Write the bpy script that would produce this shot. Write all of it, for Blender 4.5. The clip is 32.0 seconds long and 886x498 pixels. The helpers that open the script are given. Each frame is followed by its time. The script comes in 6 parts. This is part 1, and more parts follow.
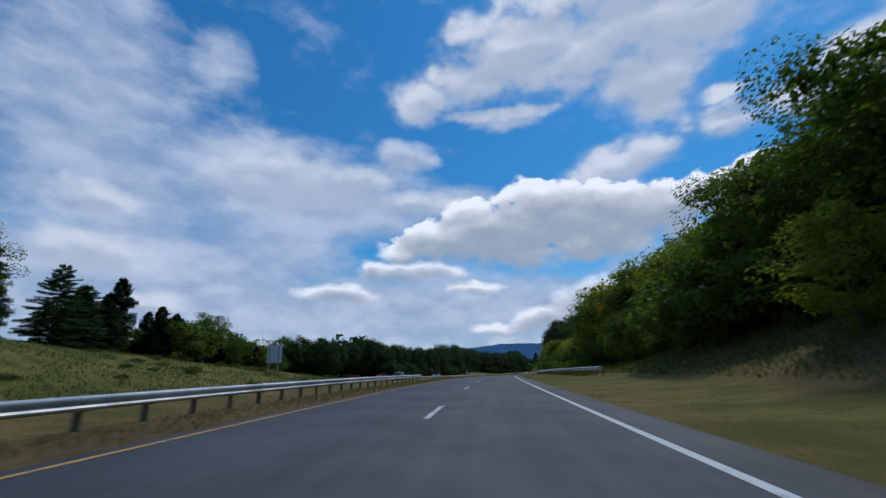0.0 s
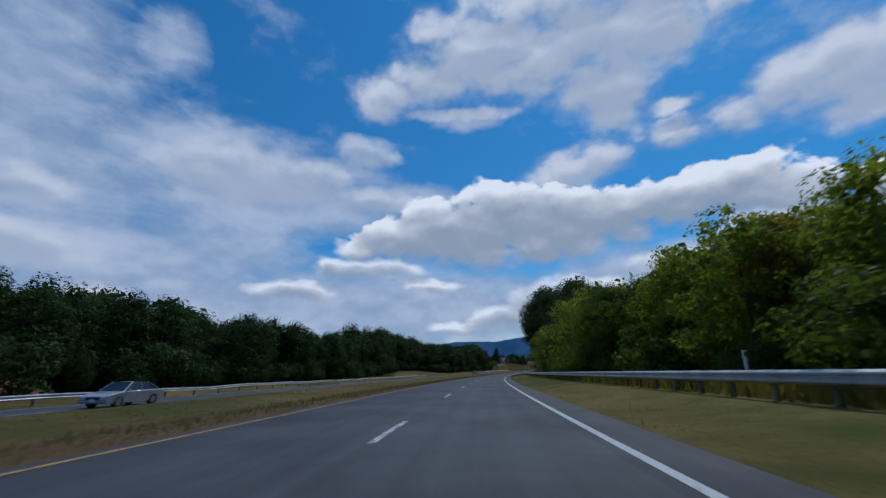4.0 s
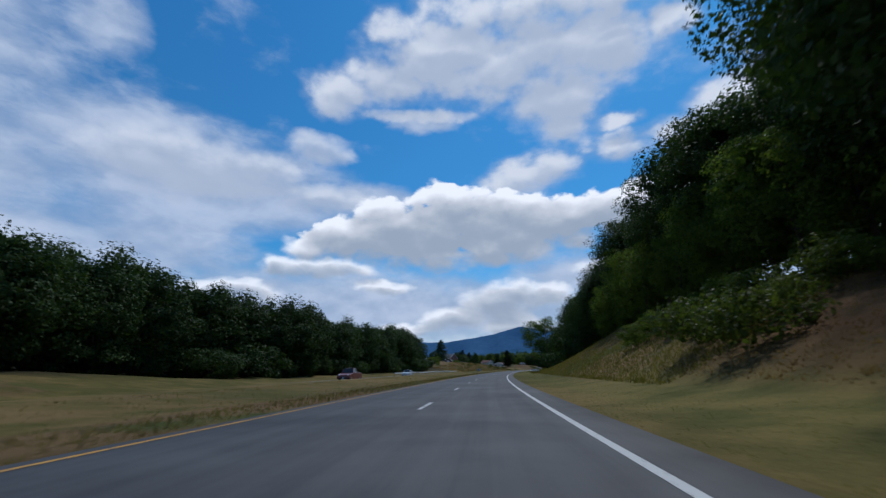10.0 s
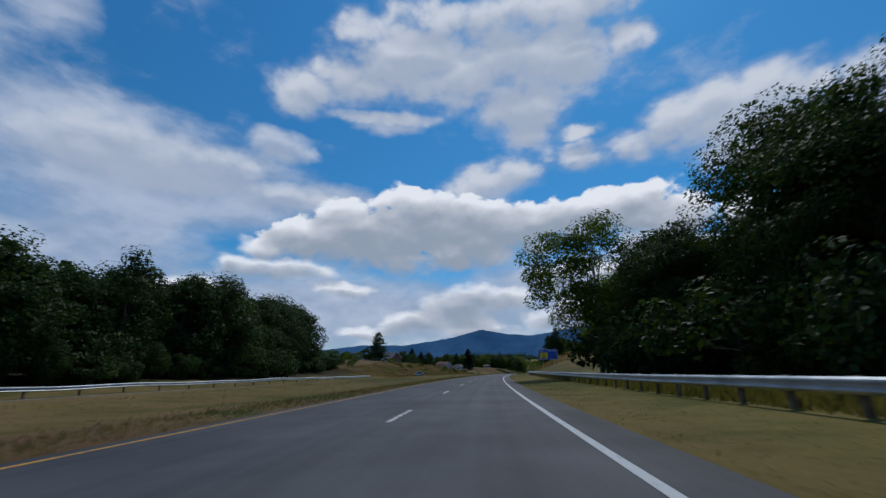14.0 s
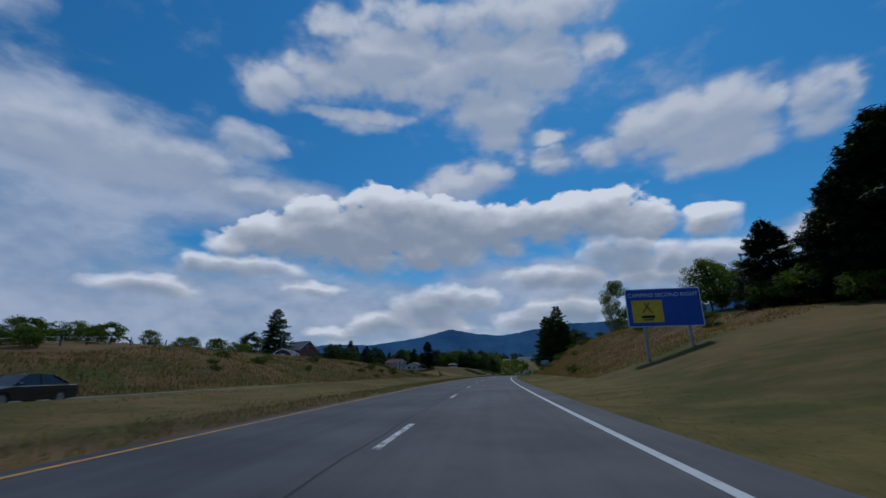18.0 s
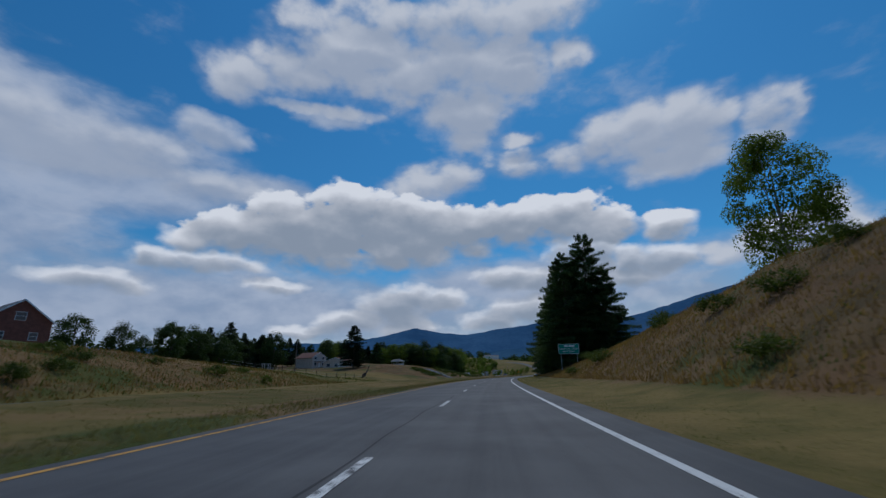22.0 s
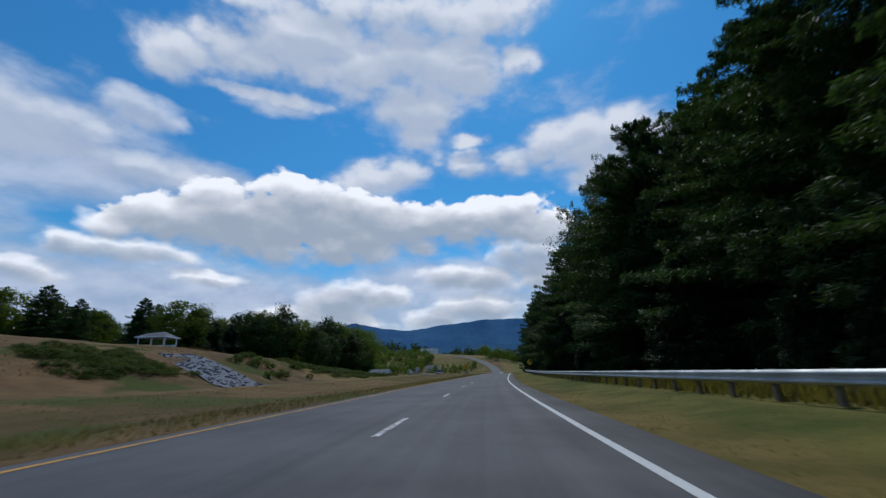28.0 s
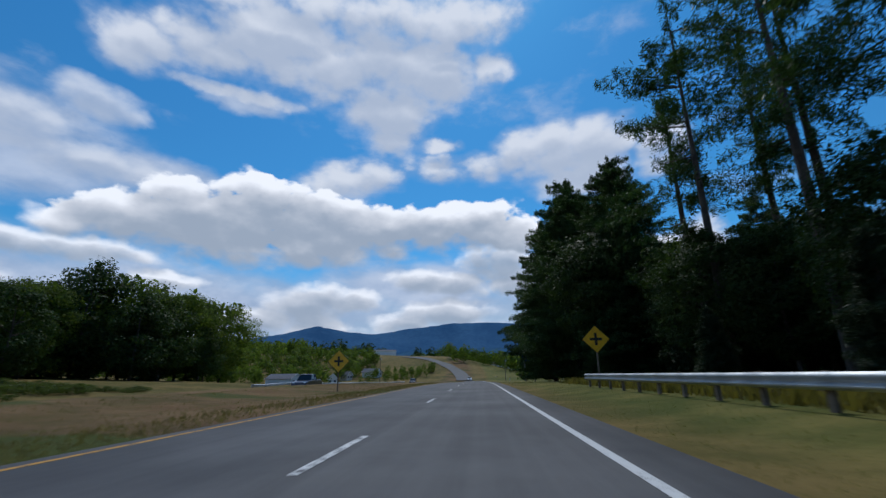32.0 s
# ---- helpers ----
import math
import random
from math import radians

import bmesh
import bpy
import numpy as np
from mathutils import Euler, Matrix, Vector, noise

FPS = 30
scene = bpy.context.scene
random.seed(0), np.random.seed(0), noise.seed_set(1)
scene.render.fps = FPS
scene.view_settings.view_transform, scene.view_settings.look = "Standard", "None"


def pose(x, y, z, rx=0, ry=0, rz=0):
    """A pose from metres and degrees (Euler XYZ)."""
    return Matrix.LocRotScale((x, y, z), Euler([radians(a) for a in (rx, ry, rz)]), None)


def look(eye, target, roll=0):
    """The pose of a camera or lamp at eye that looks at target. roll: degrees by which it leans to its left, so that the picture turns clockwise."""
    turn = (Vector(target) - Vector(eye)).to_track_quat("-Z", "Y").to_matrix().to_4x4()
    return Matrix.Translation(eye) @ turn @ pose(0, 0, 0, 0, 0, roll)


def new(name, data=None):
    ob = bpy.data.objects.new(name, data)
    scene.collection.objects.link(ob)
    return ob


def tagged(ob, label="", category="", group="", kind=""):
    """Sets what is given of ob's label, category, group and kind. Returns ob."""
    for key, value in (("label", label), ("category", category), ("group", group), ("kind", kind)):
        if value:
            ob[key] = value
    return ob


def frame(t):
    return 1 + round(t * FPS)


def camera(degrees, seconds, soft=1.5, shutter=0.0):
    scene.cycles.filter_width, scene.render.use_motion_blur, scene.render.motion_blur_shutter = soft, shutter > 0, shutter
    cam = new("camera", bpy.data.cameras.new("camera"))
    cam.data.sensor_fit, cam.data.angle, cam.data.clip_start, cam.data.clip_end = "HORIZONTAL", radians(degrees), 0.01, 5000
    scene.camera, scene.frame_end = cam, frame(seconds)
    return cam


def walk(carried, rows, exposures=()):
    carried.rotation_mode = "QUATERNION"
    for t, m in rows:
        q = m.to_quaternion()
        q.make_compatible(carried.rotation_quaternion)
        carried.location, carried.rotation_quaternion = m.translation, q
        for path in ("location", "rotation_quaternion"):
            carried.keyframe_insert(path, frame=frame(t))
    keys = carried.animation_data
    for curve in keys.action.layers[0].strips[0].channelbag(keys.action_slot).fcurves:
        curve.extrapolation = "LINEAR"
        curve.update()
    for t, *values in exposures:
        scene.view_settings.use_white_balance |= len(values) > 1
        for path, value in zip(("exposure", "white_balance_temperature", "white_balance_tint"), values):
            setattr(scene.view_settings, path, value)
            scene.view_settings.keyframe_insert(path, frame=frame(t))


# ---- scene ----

# The road line: heading along it, from which every place is laid out as
# (s, d): metres along the road and metres to the right of its reference line.
HEAD = (0.09292, 0.77515, -1.73052, 7.16393, -13.5417, 11.86854, -3.8898)
RISE = (-0.253, 9.1511, -103.4691, 297.787, -326.9009, 122.8391)
EYE_HEIGHT = 1.04
S_GRID = np.arange(-600.0, 4601.0, 1.0)


def smooth(a, b, x):
    t = np.clip((x - a) / (b - a), 0, 1)
    return t * t * (3 - 2 * t)


def heading_at(s):
    u = np.clip(s, 0, 790) / 800
    h = sum(c * u ** k for k, c in enumerate(HEAD)) + np.minimum(s, 0) * HEAD[1] / 800
    return h - 0.42 * smooth(1010, 1300, s) + 0.25 * smooth(1350, 1800, s)


def road_z(s):
    u = np.clip(s, 0, 815) / 800
    z = sum(c * u ** k for k, c in enumerate(RISE))
    return z - 1.6 * smooth(850, 1000, s) + 26 * smooth(1030, 1750, s)


H_GRID = heading_at(S_GRID)
_sx = np.concatenate([[0], np.cumsum((np.sin(H_GRID[1:]) + np.sin(H_GRID[:-1])) / 2)])
_sy = np.concatenate([[0], np.cumsum((np.cos(H_GRID[1:]) + np.cos(H_GRID[:-1])) / 2)])
X_GRID, Y_GRID = _sx - _sx[600] + 0.29, _sy - _sy[600] - 0.03


def place(s, d, z=0.0):
    """World coordinates of (s, d) at z above the road's own level there."""
    h = np.interp(s, S_GRID, H_GRID)
    return np.stack(np.broadcast_arrays(np.interp(s, S_GRID, X_GRID) + d * np.cos(h),
                                        np.interp(s, S_GRID, Y_GRID) - d * np.sin(h), road_z(s) + z), -1)


def bearing(s):
    """Turn about z, in degrees, that lays a thing's own y axis along the road."""
    return -math.degrees(float(np.interp(s, S_GRID, H_GRID)))


# ---- camera: seconds, s, d, bearing and tilt in degrees ----
DRIVE = [
    (0.0, 0.00, -0.394, -0.00, 15.92),
    (0.5, 13.02, -0.360, 0.99, 15.74),
    (1.0, 26.07, -0.320, 1.79, 15.71),
    (1.5, 39.14, -0.280, 2.69, 15.73),
    (2.0, 52.23, -0.237, 3.32, 15.81),
    (2.5, 65.34, -0.180, 3.90, 15.86),
    (3.0, 78.48, -0.120, 4.50, 15.90),
    (3.5, 91.64, -0.060, 5.30, 15.73),
    (4.0, 104.82, 0.000, 5.65, 15.66),
    (4.5, 118.03, 0.060, 6.00, 15.59),
    (5.0, 131.25, 0.120, 6.35, 15.52),
    (5.5, 144.50, 0.180, 6.71, 15.44),
    (6.0, 157.76, 0.222, 7.43, 15.52),
    (6.5, 171.02, 0.178, 8.15, 15.61),
    (7.0, 184.29, 0.115, 8.78, 15.77),
    (7.5, 197.56, 0.052, 9.17, 15.64),
    (8.0, 210.83, 0.006, 9.57, 15.48),
    (8.5, 224.11, 0.040, 10.31, 15.47),
    (9.0, 237.39, 0.089, 11.19, 15.78),
    (9.5, 250.68, 0.135, 11.73, 15.86),
    (10.0, 263.97, 0.178, 12.24, 15.81),
    (10.5, 277.26, 0.210, 12.87, 15.79),
    (11.0, 290.55, 0.240, 13.60, 15.82),
    (11.5, 303.80, 0.270, 14.26, 15.90),
    (12.0, 317.00, 0.300, 14.79, 16.00),
    (12.5, 330.15, 0.330, 15.33, 15.97),
    (13.0, 343.27, 0.346, 15.85, 16.15),
    (13.5, 356.33, 0.350, 16.62, 16.22),
    (14.0, 369.35, 0.350, 17.38, 16.21),
    (14.5, 382.32, 0.310, 17.98, 16.02),
    (15.0, 395.25, 0.230, 18.11, 16.06),
    (15.5, 408.13, 0.135, 18.47, 16.10),
    (16.0, 420.96, 0.035, 18.84, 16.14),
    (16.5, 433.75, -0.065, 19.20, 16.18),
    (17.0, 446.48, -0.140, 20.01, 16.33),
    (17.5, 459.15, -0.147, 20.68, 16.36),
    (18.0, 471.77, -0.145, 21.36, 16.23),
    (18.5, 484.34, -0.143, 22.26, 16.18),
    (19.0, 496.85, -0.142, 23.07, 16.37),
    (19.5, 509.31, -0.150, 23.57, 16.38),
    (20.0, 521.71, -0.160, 23.95, 16.32),
    (20.5, 534.06, -0.170, 24.39, 16.22),
    (21.0, 546.36, -0.180, 24.85, 16.23),
    (21.5, 558.60, -0.190, 25.40, 15.97),
    (22.0, 570.81, -0.200, 25.87, 16.15),
    (22.5, 582.99, -0.210, 26.43, 15.97),
    (23.0, 595.13, -0.218, 26.97, 15.84),
    (23.5, 607.24, -0.215, 27.57, 15.80),
    (24.0, 619.32, -0.210, 28.43, 15.80),
    (24.5, 631.37, -0.205, 29.08, 15.41),
    (25.0, 643.38, -0.193, 29.59, 15.54),
    (25.5, 655.37, -0.145, 30.34, 15.39),
    (26.0, 667.32, -0.090, 30.88, 15.47),
    (26.5, 679.24, -0.035, 31.43, 15.56),
    (27.0, 691.15, 0.020, 31.98, 15.65),
    (27.5, 703.09, 0.075, 32.53, 15.73),
    (28.0, 715.06, 0.128, 33.30, 15.73),
    (28.5, 727.06, 0.170, 33.98, 15.69),
    (29.0, 739.10, 0.214, 34.67, 15.77),
    (29.5, 751.17, 0.280, 35.32, 16.02),
    (30.0, 763.28, 0.338, 36.02, 15.95),
    (30.5, 775.42, 0.337, 36.42, 15.94),
    (31.0, 787.59, 0.325, 36.69, 16.05),
    (31.5, 799.80, 0.312, 37.05, 16.14),
    (32.0, 812.03, 0.302, 37.42, 16.30),
]


def drive_pose(s, d, yaw, tilt):
    e = place(s, d, EYE_HEIGHT)
    a, b = radians(yaw), radians(tilt)
    return look(e, e + np.array((math.sin(a) * math.cos(b), math.cos(a) * math.cos(b), math.sin(b))), -0.735)


cam = camera(91.6, 32.0, soft=1.4, shutter=0.16)
walk(cam, [(t, drive_pose(s, d, yaw, tilt)) for t, s, d, yaw, tilt in DRIVE],
     exposures=[(t, e, k, 10.0) for t, e, k in (
        (0.0, -0.15, 5700.0), (1.0, -0.5, 5450.0), (4.0, -0.38, 5500.0), (6.0, -0.2, 5600.0), (9.0, 0.2, 5900.0), (10.0, -0.1, 5750.0), (12.0, -0.4, 5650.0),
        (14.0, -0.3, 5900.0), (17.0, -0.62, 5600.0), (20.0, -0.6, 5700.0), (23.0, -0.48, 5900.0), (25.0, 0.0, 6150.0), (28.0, -0.08, 5900.0), (32.0, -0.08, 5850.0))])

# ---- sky and sun ----
SUN_AZ, SUN_EL = 42.0, 57.0
sun = new("sun", bpy.data.lights.new("sun", "SUN"))
sun.data.energy, sun.data.angle, sun.data.color = 2.2, radians(3), (1.0, 0.94, 0.84)
_a, _e = radians(SUN_AZ), radians(SUN_EL)
sun.matrix_world = look((0, 0, 0), (-math.sin(_a) * math.cos(_e), -math.cos(_a) * math.cos(_e), -math.sin(_e)))

world = bpy.data.worlds.new("sky")
scene.world = world
world.use_nodes = True


class Graph:
    """Short-hand for building node trees."""

    def __init__(self, tree):
        self.tree = tree

    def node(self, kind, **props):
        n = self.tree.nodes.new(kind)
        for k, v in props.items():
            if k == "operation":
                n.operation = v
            elif k == "blend":
                n.data_type, n.blend_type = "RGBA", v
            elif k == "group":
                n.node_tree = v
        return n

    def link(self, a, b):
        self.tree.links.new(a, b)

    def put(self, socket, v):
        if isinstance(v, (int, float, tuple)):
            socket.default_value = v
        else:
            self.link(v, socket)

    def math(self, op, a, b=0.0, c=0.0, clamp=False):
        n = self.node("ShaderNodeMath", operation=op)
        n.use_clamp = clamp
        for i, v in enumerate((a, b, c)):
            self.put(n.inputs[i], v)
        return n.outputs[0]

    def mix(self, f, a, b, blend="MIX"):
        n = self.node("ShaderNodeMix", blend=blend)
        self.put(n.inputs[0], f)
        self.put(n.inputs[6], a)
        self.put(n.inputs[7], b)
        return n.outputs[2]

    def noise(self, vec, scale, detail=4.0, rough=0.55, dim="3D"):
        n = self.node("ShaderNodeTexNoise")
        n.noise_dimensions = dim
        if vec is not None:
            self.link(vec, n.inputs["Vector"])
        n.inputs["Scale"].default_value = scale
        n.inputs["Detail"].default_value = detail
        n.inputs["Roughness"].default_value = rough
        return n.outputs[0]

    def ramp(self, f, lo, hi, a=0.0, b=1.0):
        n = self.node("ShaderNodeMapRange")
        n.interpolation_type = "SMOOTHSTEP"
        for i, v in enumerate((f, lo, hi, a, b)):
            self.put(n.inputs[i], v)
        return n.outputs[0]


# Clouds: bearing, height, half width and half height of each heap, in degrees.
BANKS = [
    (-5.2, 15.8, 3.8, 1.9), (-0.0, 17.3, 6.2, 3.1), (6.3, 18.9, 7.0, 3.6), (13.9, 20.1, 7.8, 4.1), (10.2, 15.8, 10.4, 2.7),
    (21.9, 18.9, 8.7, 4.3), (29.0, 18.7, 8.5, 3.4), (35.2, 19.2, 7.5, 3.2), (41.8, 19.4, 6.6, 3.2), (47.8, 17.9, 4.5, 2.4),
    (54.4, 17.0, 3.2, 1.9), (20.3, 16.3, 8.5, 2.6)]
SMALL = [
    (45.3, 14.1, 3.1, 1.9), (39.2, 11.6, 4.3, 1.4), (53.4, 12.8, 3.3, 1.5), (49.9, 11.3, 3.6, 1.2), (-9.4, 12.9, 1.7, 1.2),
    (-4.3, 13.0, 6.3, 1.2), (-13.2, 9.9, 5.0, 1.1), (4.7, 10.7, 3.5, 0.8), (19.8, 8.5, 4.7, 2.2), (25.5, 9.6, 3.0, 1.3),
    (21.7, 5.9, 4.4, 1.2), (14.3, 6.5, 4.4, 1.4), (37.8, 7.9, 4.8, 1.7), (32.0, 6.7, 3.6, 1.3), (7.8, 5.3, 4.2, 0.8),
    (21.0, 9.0, 3.6, 1.9), (43.0, 14.4, 3.4, 2.1), (34.5, 12.0, 4.2, 1.6), (37.4, 7.9, 4.5, 1.3), (50.0, 13.3, 2.3, 1.5),
    (46.7, 11.5, 2.6, 1.3)]
TOPS = [
    (-2.7, 34.9, 4.0, 2.5), (4.2, 36.8, 6.9, 2.6), (12.5, 38.2, 8.2, 3.2), (20.5, 37.8, 8.3, 3.2), (28.9, 39.4, 8.3, 3.9),
    (37.1, 38.4, 7.0, 3.4), (44.9, 38.6, 3.2, 1.6), (29.0, 34.1, 6.3, 3.2), (30.9, 31.1, 4.3, 2.1), (14.2, 41.7, 4.9, 1.7),
    (21.5, 45.0, 9.2, 1.5), (32.5, 44.2, 7.6, 1.7), (4.5, 42.0, 4.0, 2.0), (38.3, 41.5, 2.8, 0.8), (7.8, 32.8, 7.3, 0.8),
    (26.1, 44.5, 15.1, 2.3), (40.7, 43.8, 8.1, 2.3), (10.9, 40.3, 9.3, 2.3)]
RIGHTS = [
    (43.8, 26.9, 3.7, 1.9), (48.6, 27.9, 4.1, 2.7), (53.6, 27.8, 5.2, 3.2), (58.7, 27.6, 4.6, 3.2), (56.8, 23.8, 5.3, 1.7),
    (66.8, 26.1, 2.8, 2.7), (69.1, 26.5, 1.2, 1.5), (37.4, 26.8, 4.8, 1.7), (37.5, 29.7, 2.5, 0.8), (62.1, 27.6, 3.0, 1.4),
    (63.2, 13.3, 3.3, 1.5), (66.2, 14.1, 2.6, 1.7), (69.5, 15.4, 2.0, 1.9), (70.7, 13.3, 2.2, 2.1),
    (60.1, 12.8, 3.0, 1.3), (67.5, 12.0, 3.3, 1.5), (23.4, 24.6, 4.6, 1.7), (28.0, 25.6, 3.6, 2.0)]
LEFTS = [
    (-15.2, 24.3, 7.1, 2.0), (-18.2, 21.3, 5.4, 1.3), (-5.5, 28.3, 3.2, 1.4), (-4.6, 21.8, 5.6, 1.6), (-23.4, 23.0, 6.5, 3.2),
    (-11.6, 22.0, 3.5, 1.0), (-16.8, 23.3, 7.8, 2.1), (-4.7, 27.6, 3.6, 1.3), (-3.7, 21.5, 5.5, 1.6), (-41.0, 18.0, 3.6, 1.6),
    (-40.3, 12.5, 4.4, 2.1), (-34.7, 7.7, 2.7, 1.3)]
VEILS = [
    (-25.4, 21.8, 8.9, 4.7), (-13.2, 21.0, 14.6, 4.3), (-23.9, 14.4, 10.5, 5.9), (-16.5, 8.6, 16.0, 4.1), (9.1, 8.4, 22.7, 3.6),
    (37.4, 11.2, 17.2, 2.9), (-43.7, 28.6, 8.9, 9.7), (-39.2, 20.2, 10.6, 6.0), (-24.3, 23.2, 14.5, 5.2), (-32.3, 10.9, 16.1, 5.4),
    (-30.8, 35.3, 3.6, 3.3), (-7.8, 8.1, 20.7, 4.3), (-12.0, 23.6, 8.6, 3.2), (9.0, 31.8, 4.3, 1.1), (0.3, 22.2, 7.5, 1.9)]


def cloud_field(name, banks):
    tree = bpy.data.node_groups.new(name, "ShaderNodeTree")
    for k in ("Az", "El", "Rough"):
        tree.interface.new_socket(k, in_out="INPUT", socket_type="NodeSocketFloat")
    tree.interface.new_socket("Field", in_out="OUTPUT", socket_type="NodeSocketFloat")
    g = Graph(tree)
    i, o = g.node("NodeGroupInput"), g.node("NodeGroupOutput")
    total = None
    for az, el, ra, re in banks:
        x = g.math("MULTIPLY_ADD", i.outputs[0], 1 / ra, -az / ra)
        y = g.math("MULTIPLY_ADD", i.outputs[1], 1 / re, -el / re)
        f = g.math("SUBTRACT", 1.0, g.math("MULTIPLY_ADD", x, x, g.math("MULTIPLY", y, y)))
        total = f if total is None else g.math("SMOOTH_MAX", total, f, 0.5)
    g.link(g.math("ADD", total, i.outputs[2]), o.inputs[0])
    return tree


def build_sky():
    g = Graph(world.node_tree)
    g.tree.nodes.clear()
    out, bg = g.node("ShaderNodeOutputWorld"), g.node("ShaderNodeBackground")
    tc = g.node("ShaderNodeTexCoord").outputs["Generated"]
    sky = g.node("ShaderNodeTexSky")
    sky.sky_type, sky.sun_disc = "NISHITA", False
    sky.sun_elevation, sky.sun_rotation = radians(SUN_EL), radians(SUN_AZ)
    sky.altitude, sky.air_density, sky.dust_density, sky.ozone_density = 200, 1.0, 0.3, 3.0
    sep = g.node("ShaderNodeSeparateXYZ")
    g.link(tc, sep.inputs[0])
    az0 = g.math("MULTIPLY", g.math("ARCTAN2", sep.outputs[0], sep.outputs[1]), 180 / math.pi)
    el0 = g.math("MULTIPLY", g.math("ARCSINE", sep.outputs[2]), 180 / math.pi)

    def chart(lift=0.0, shift=0.0, wide=0.1, tall=0.15):
        n = g.node("ShaderNodeCombineXYZ")
        g.link(g.math("MULTIPLY_ADD", az0, wide, shift * wide), n.inputs[0])
        g.link(g.math("MULTIPLY_ADD", el0, tall, lift * tall), n.inputs[1])
        return n.outputs[0]

    def cells(v, scale):
        n = g.node("ShaderNodeTexVoronoi")
        n.feature = "SMOOTH_F1"
        n.inputs["Scale"].default_value, n.inputs["Smoothness"].default_value = scale, 0.35
        g.link(v, n.inputs["Vector"])
        return n.outputs["Distance"]

    def wobble(v, amount):
        n = g.node("ShaderNodeTexNoise")
        n.inputs["Scale"].default_value, n.inputs["Detail"].default_value = 3.2, 4.0
        g.link(v, n.inputs["Vector"])
        m = g.node("ShaderNodeMix", blend="LINEAR_LIGHT")
        m.inputs[0].default_value = amount
        g.link(v, m.inputs[6])
        g.link(n.outputs[1], m.inputs[7])
        return m.outputs[2]

    def swells(v):
        """The larger rounded heaps."""
        return g.math("MULTIPLY_ADD", cells(wobble(v, 0.1), 2.3), -0.7, g.math("MULTIPLY_ADD", g.noise(v, 3.0, 3.0, 0.5), 0.7, 0.05))

    flat = chart()
    big = swells(flat)
    lumps = g.math("MULTIPLY_ADD", cells(wobble(flat, 0.08), 6.0), -0.3, g.math("MULTIPLY_ADD", g.noise(flat, 5.0, 6.0, 0.58), 0.5, g.math("ADD", big, -0.1)))
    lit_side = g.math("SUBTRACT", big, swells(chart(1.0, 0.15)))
    wisps = g.math("SUBTRACT", g.noise(wobble(chart(0, 0, 0.07, 0.15), 0.12), 0.9, 7.0, 0.58), 0.5)
    swirl = g.node("ShaderNodeTexNoise")
    swirl.inputs["Scale"].default_value, swirl.inputs["Detail"].default_value = 2.2, 4.0
    g.link(flat, swirl.inputs["Vector"])
    bend = g.node("ShaderNodeSeparateColor")
    g.link(swirl.outputs[1], bend.inputs[0])
    az = g.math("ADD", az0, g.math("MULTIPLY_ADD", bend.outputs[0], 4.0, -2.0))
    el = g.math("ADD", el0, g.math("MULTIPLY_ADD", bend.outputs[1], 2.0, -1.0))

    def field(tree, a, e, r):
        n = g.node("ShaderNodeGroup", group=tree)
        for k, v in enumerate((a, e, r)):
            g.put(n.inputs[k], v)
        return n.outputs[0]

    def shaded(over, lo, hi):
        """Cloud colour: bright crowns, grey bodies, blue-grey undersides."""
        body = g.mix(g.ramp(over, lo, (lo + hi) / 2), CLOUD_LIT, CLOUD_BODY)
        return g.mix(g.ramp(over, (lo * 2 + hi) / 3, hi), body, CLOUD_SHADE)
    banks, small = cloud_field("banks", BANKS), cloud_field("small", SMALL)
    tops, rights = cloud_field("tops", TOPS), cloud_field("rights", RIGHTS)
    lefts, veils = cloud_field("lefts", LEFTS), cloud_field("veils", VEILS)
    relief = g.math("MULTIPLY", lit_side, 1.15)
    rough = g.math("MULTIPLY", lumps, 1.7)
    # clear sky, thinning veil and the bright haze low down
    tint = g.mix(g.ramp(el0, 16.0, 52.0), SKY_LOW, SKY_HIGH)
    blue = g.mix(1.0, sky.outputs[0], tint, "MULTIPLY")
    soft = g.mix(g.ramp(g.math("MULTIPLY_ADD", lit_side, 0.4, wisps), -0.2, 0.2), VEIL_DARK, VEIL_LIT)
    scatter = g.ramp(g.math("ADD", wisps, g.ramp(az0, 0.0, -45.0, 0.0, 0.12)), 0.03, 0.28, 0.0, 0.5)
    c = g.mix(scatter, blue, soft)
    haze = g.ramp(g.math("MULTIPLY_ADD", wisps, -14.0, el0), 17.0, 7.0, 0.0, 0.85)
    low = g.mix(g.ramp(g.math("MULTIPLY_ADD", lit_side, 1.4, wisps), -0.25, 0.45), HAZE, LOW_LIT)
    c = g.mix(haze, c, low)
    film = field(veils, az, el, g.math("MULTIPLY", wisps, 3.6))
    c = g.mix(g.ramp(film, -1.0, 1.0, 0.0, 0.9), c, soft)
    # soft high cloud, then the heaped banks before it
    thin = field(lefts, az, el, g.math("MULTIPLY_ADD", wisps, 1.6, rough))
    c = g.mix(g.ramp(thin, -1.1, 1.2, 0.0, 0.75), c, g.mix(g.ramp(field(lefts, az, g.math("ADD", el, 1.5), g.math("MULTIPLY", relief, -1.0)), -0.9, 0.7), SOFT_LIT, SOFT_SHADE))
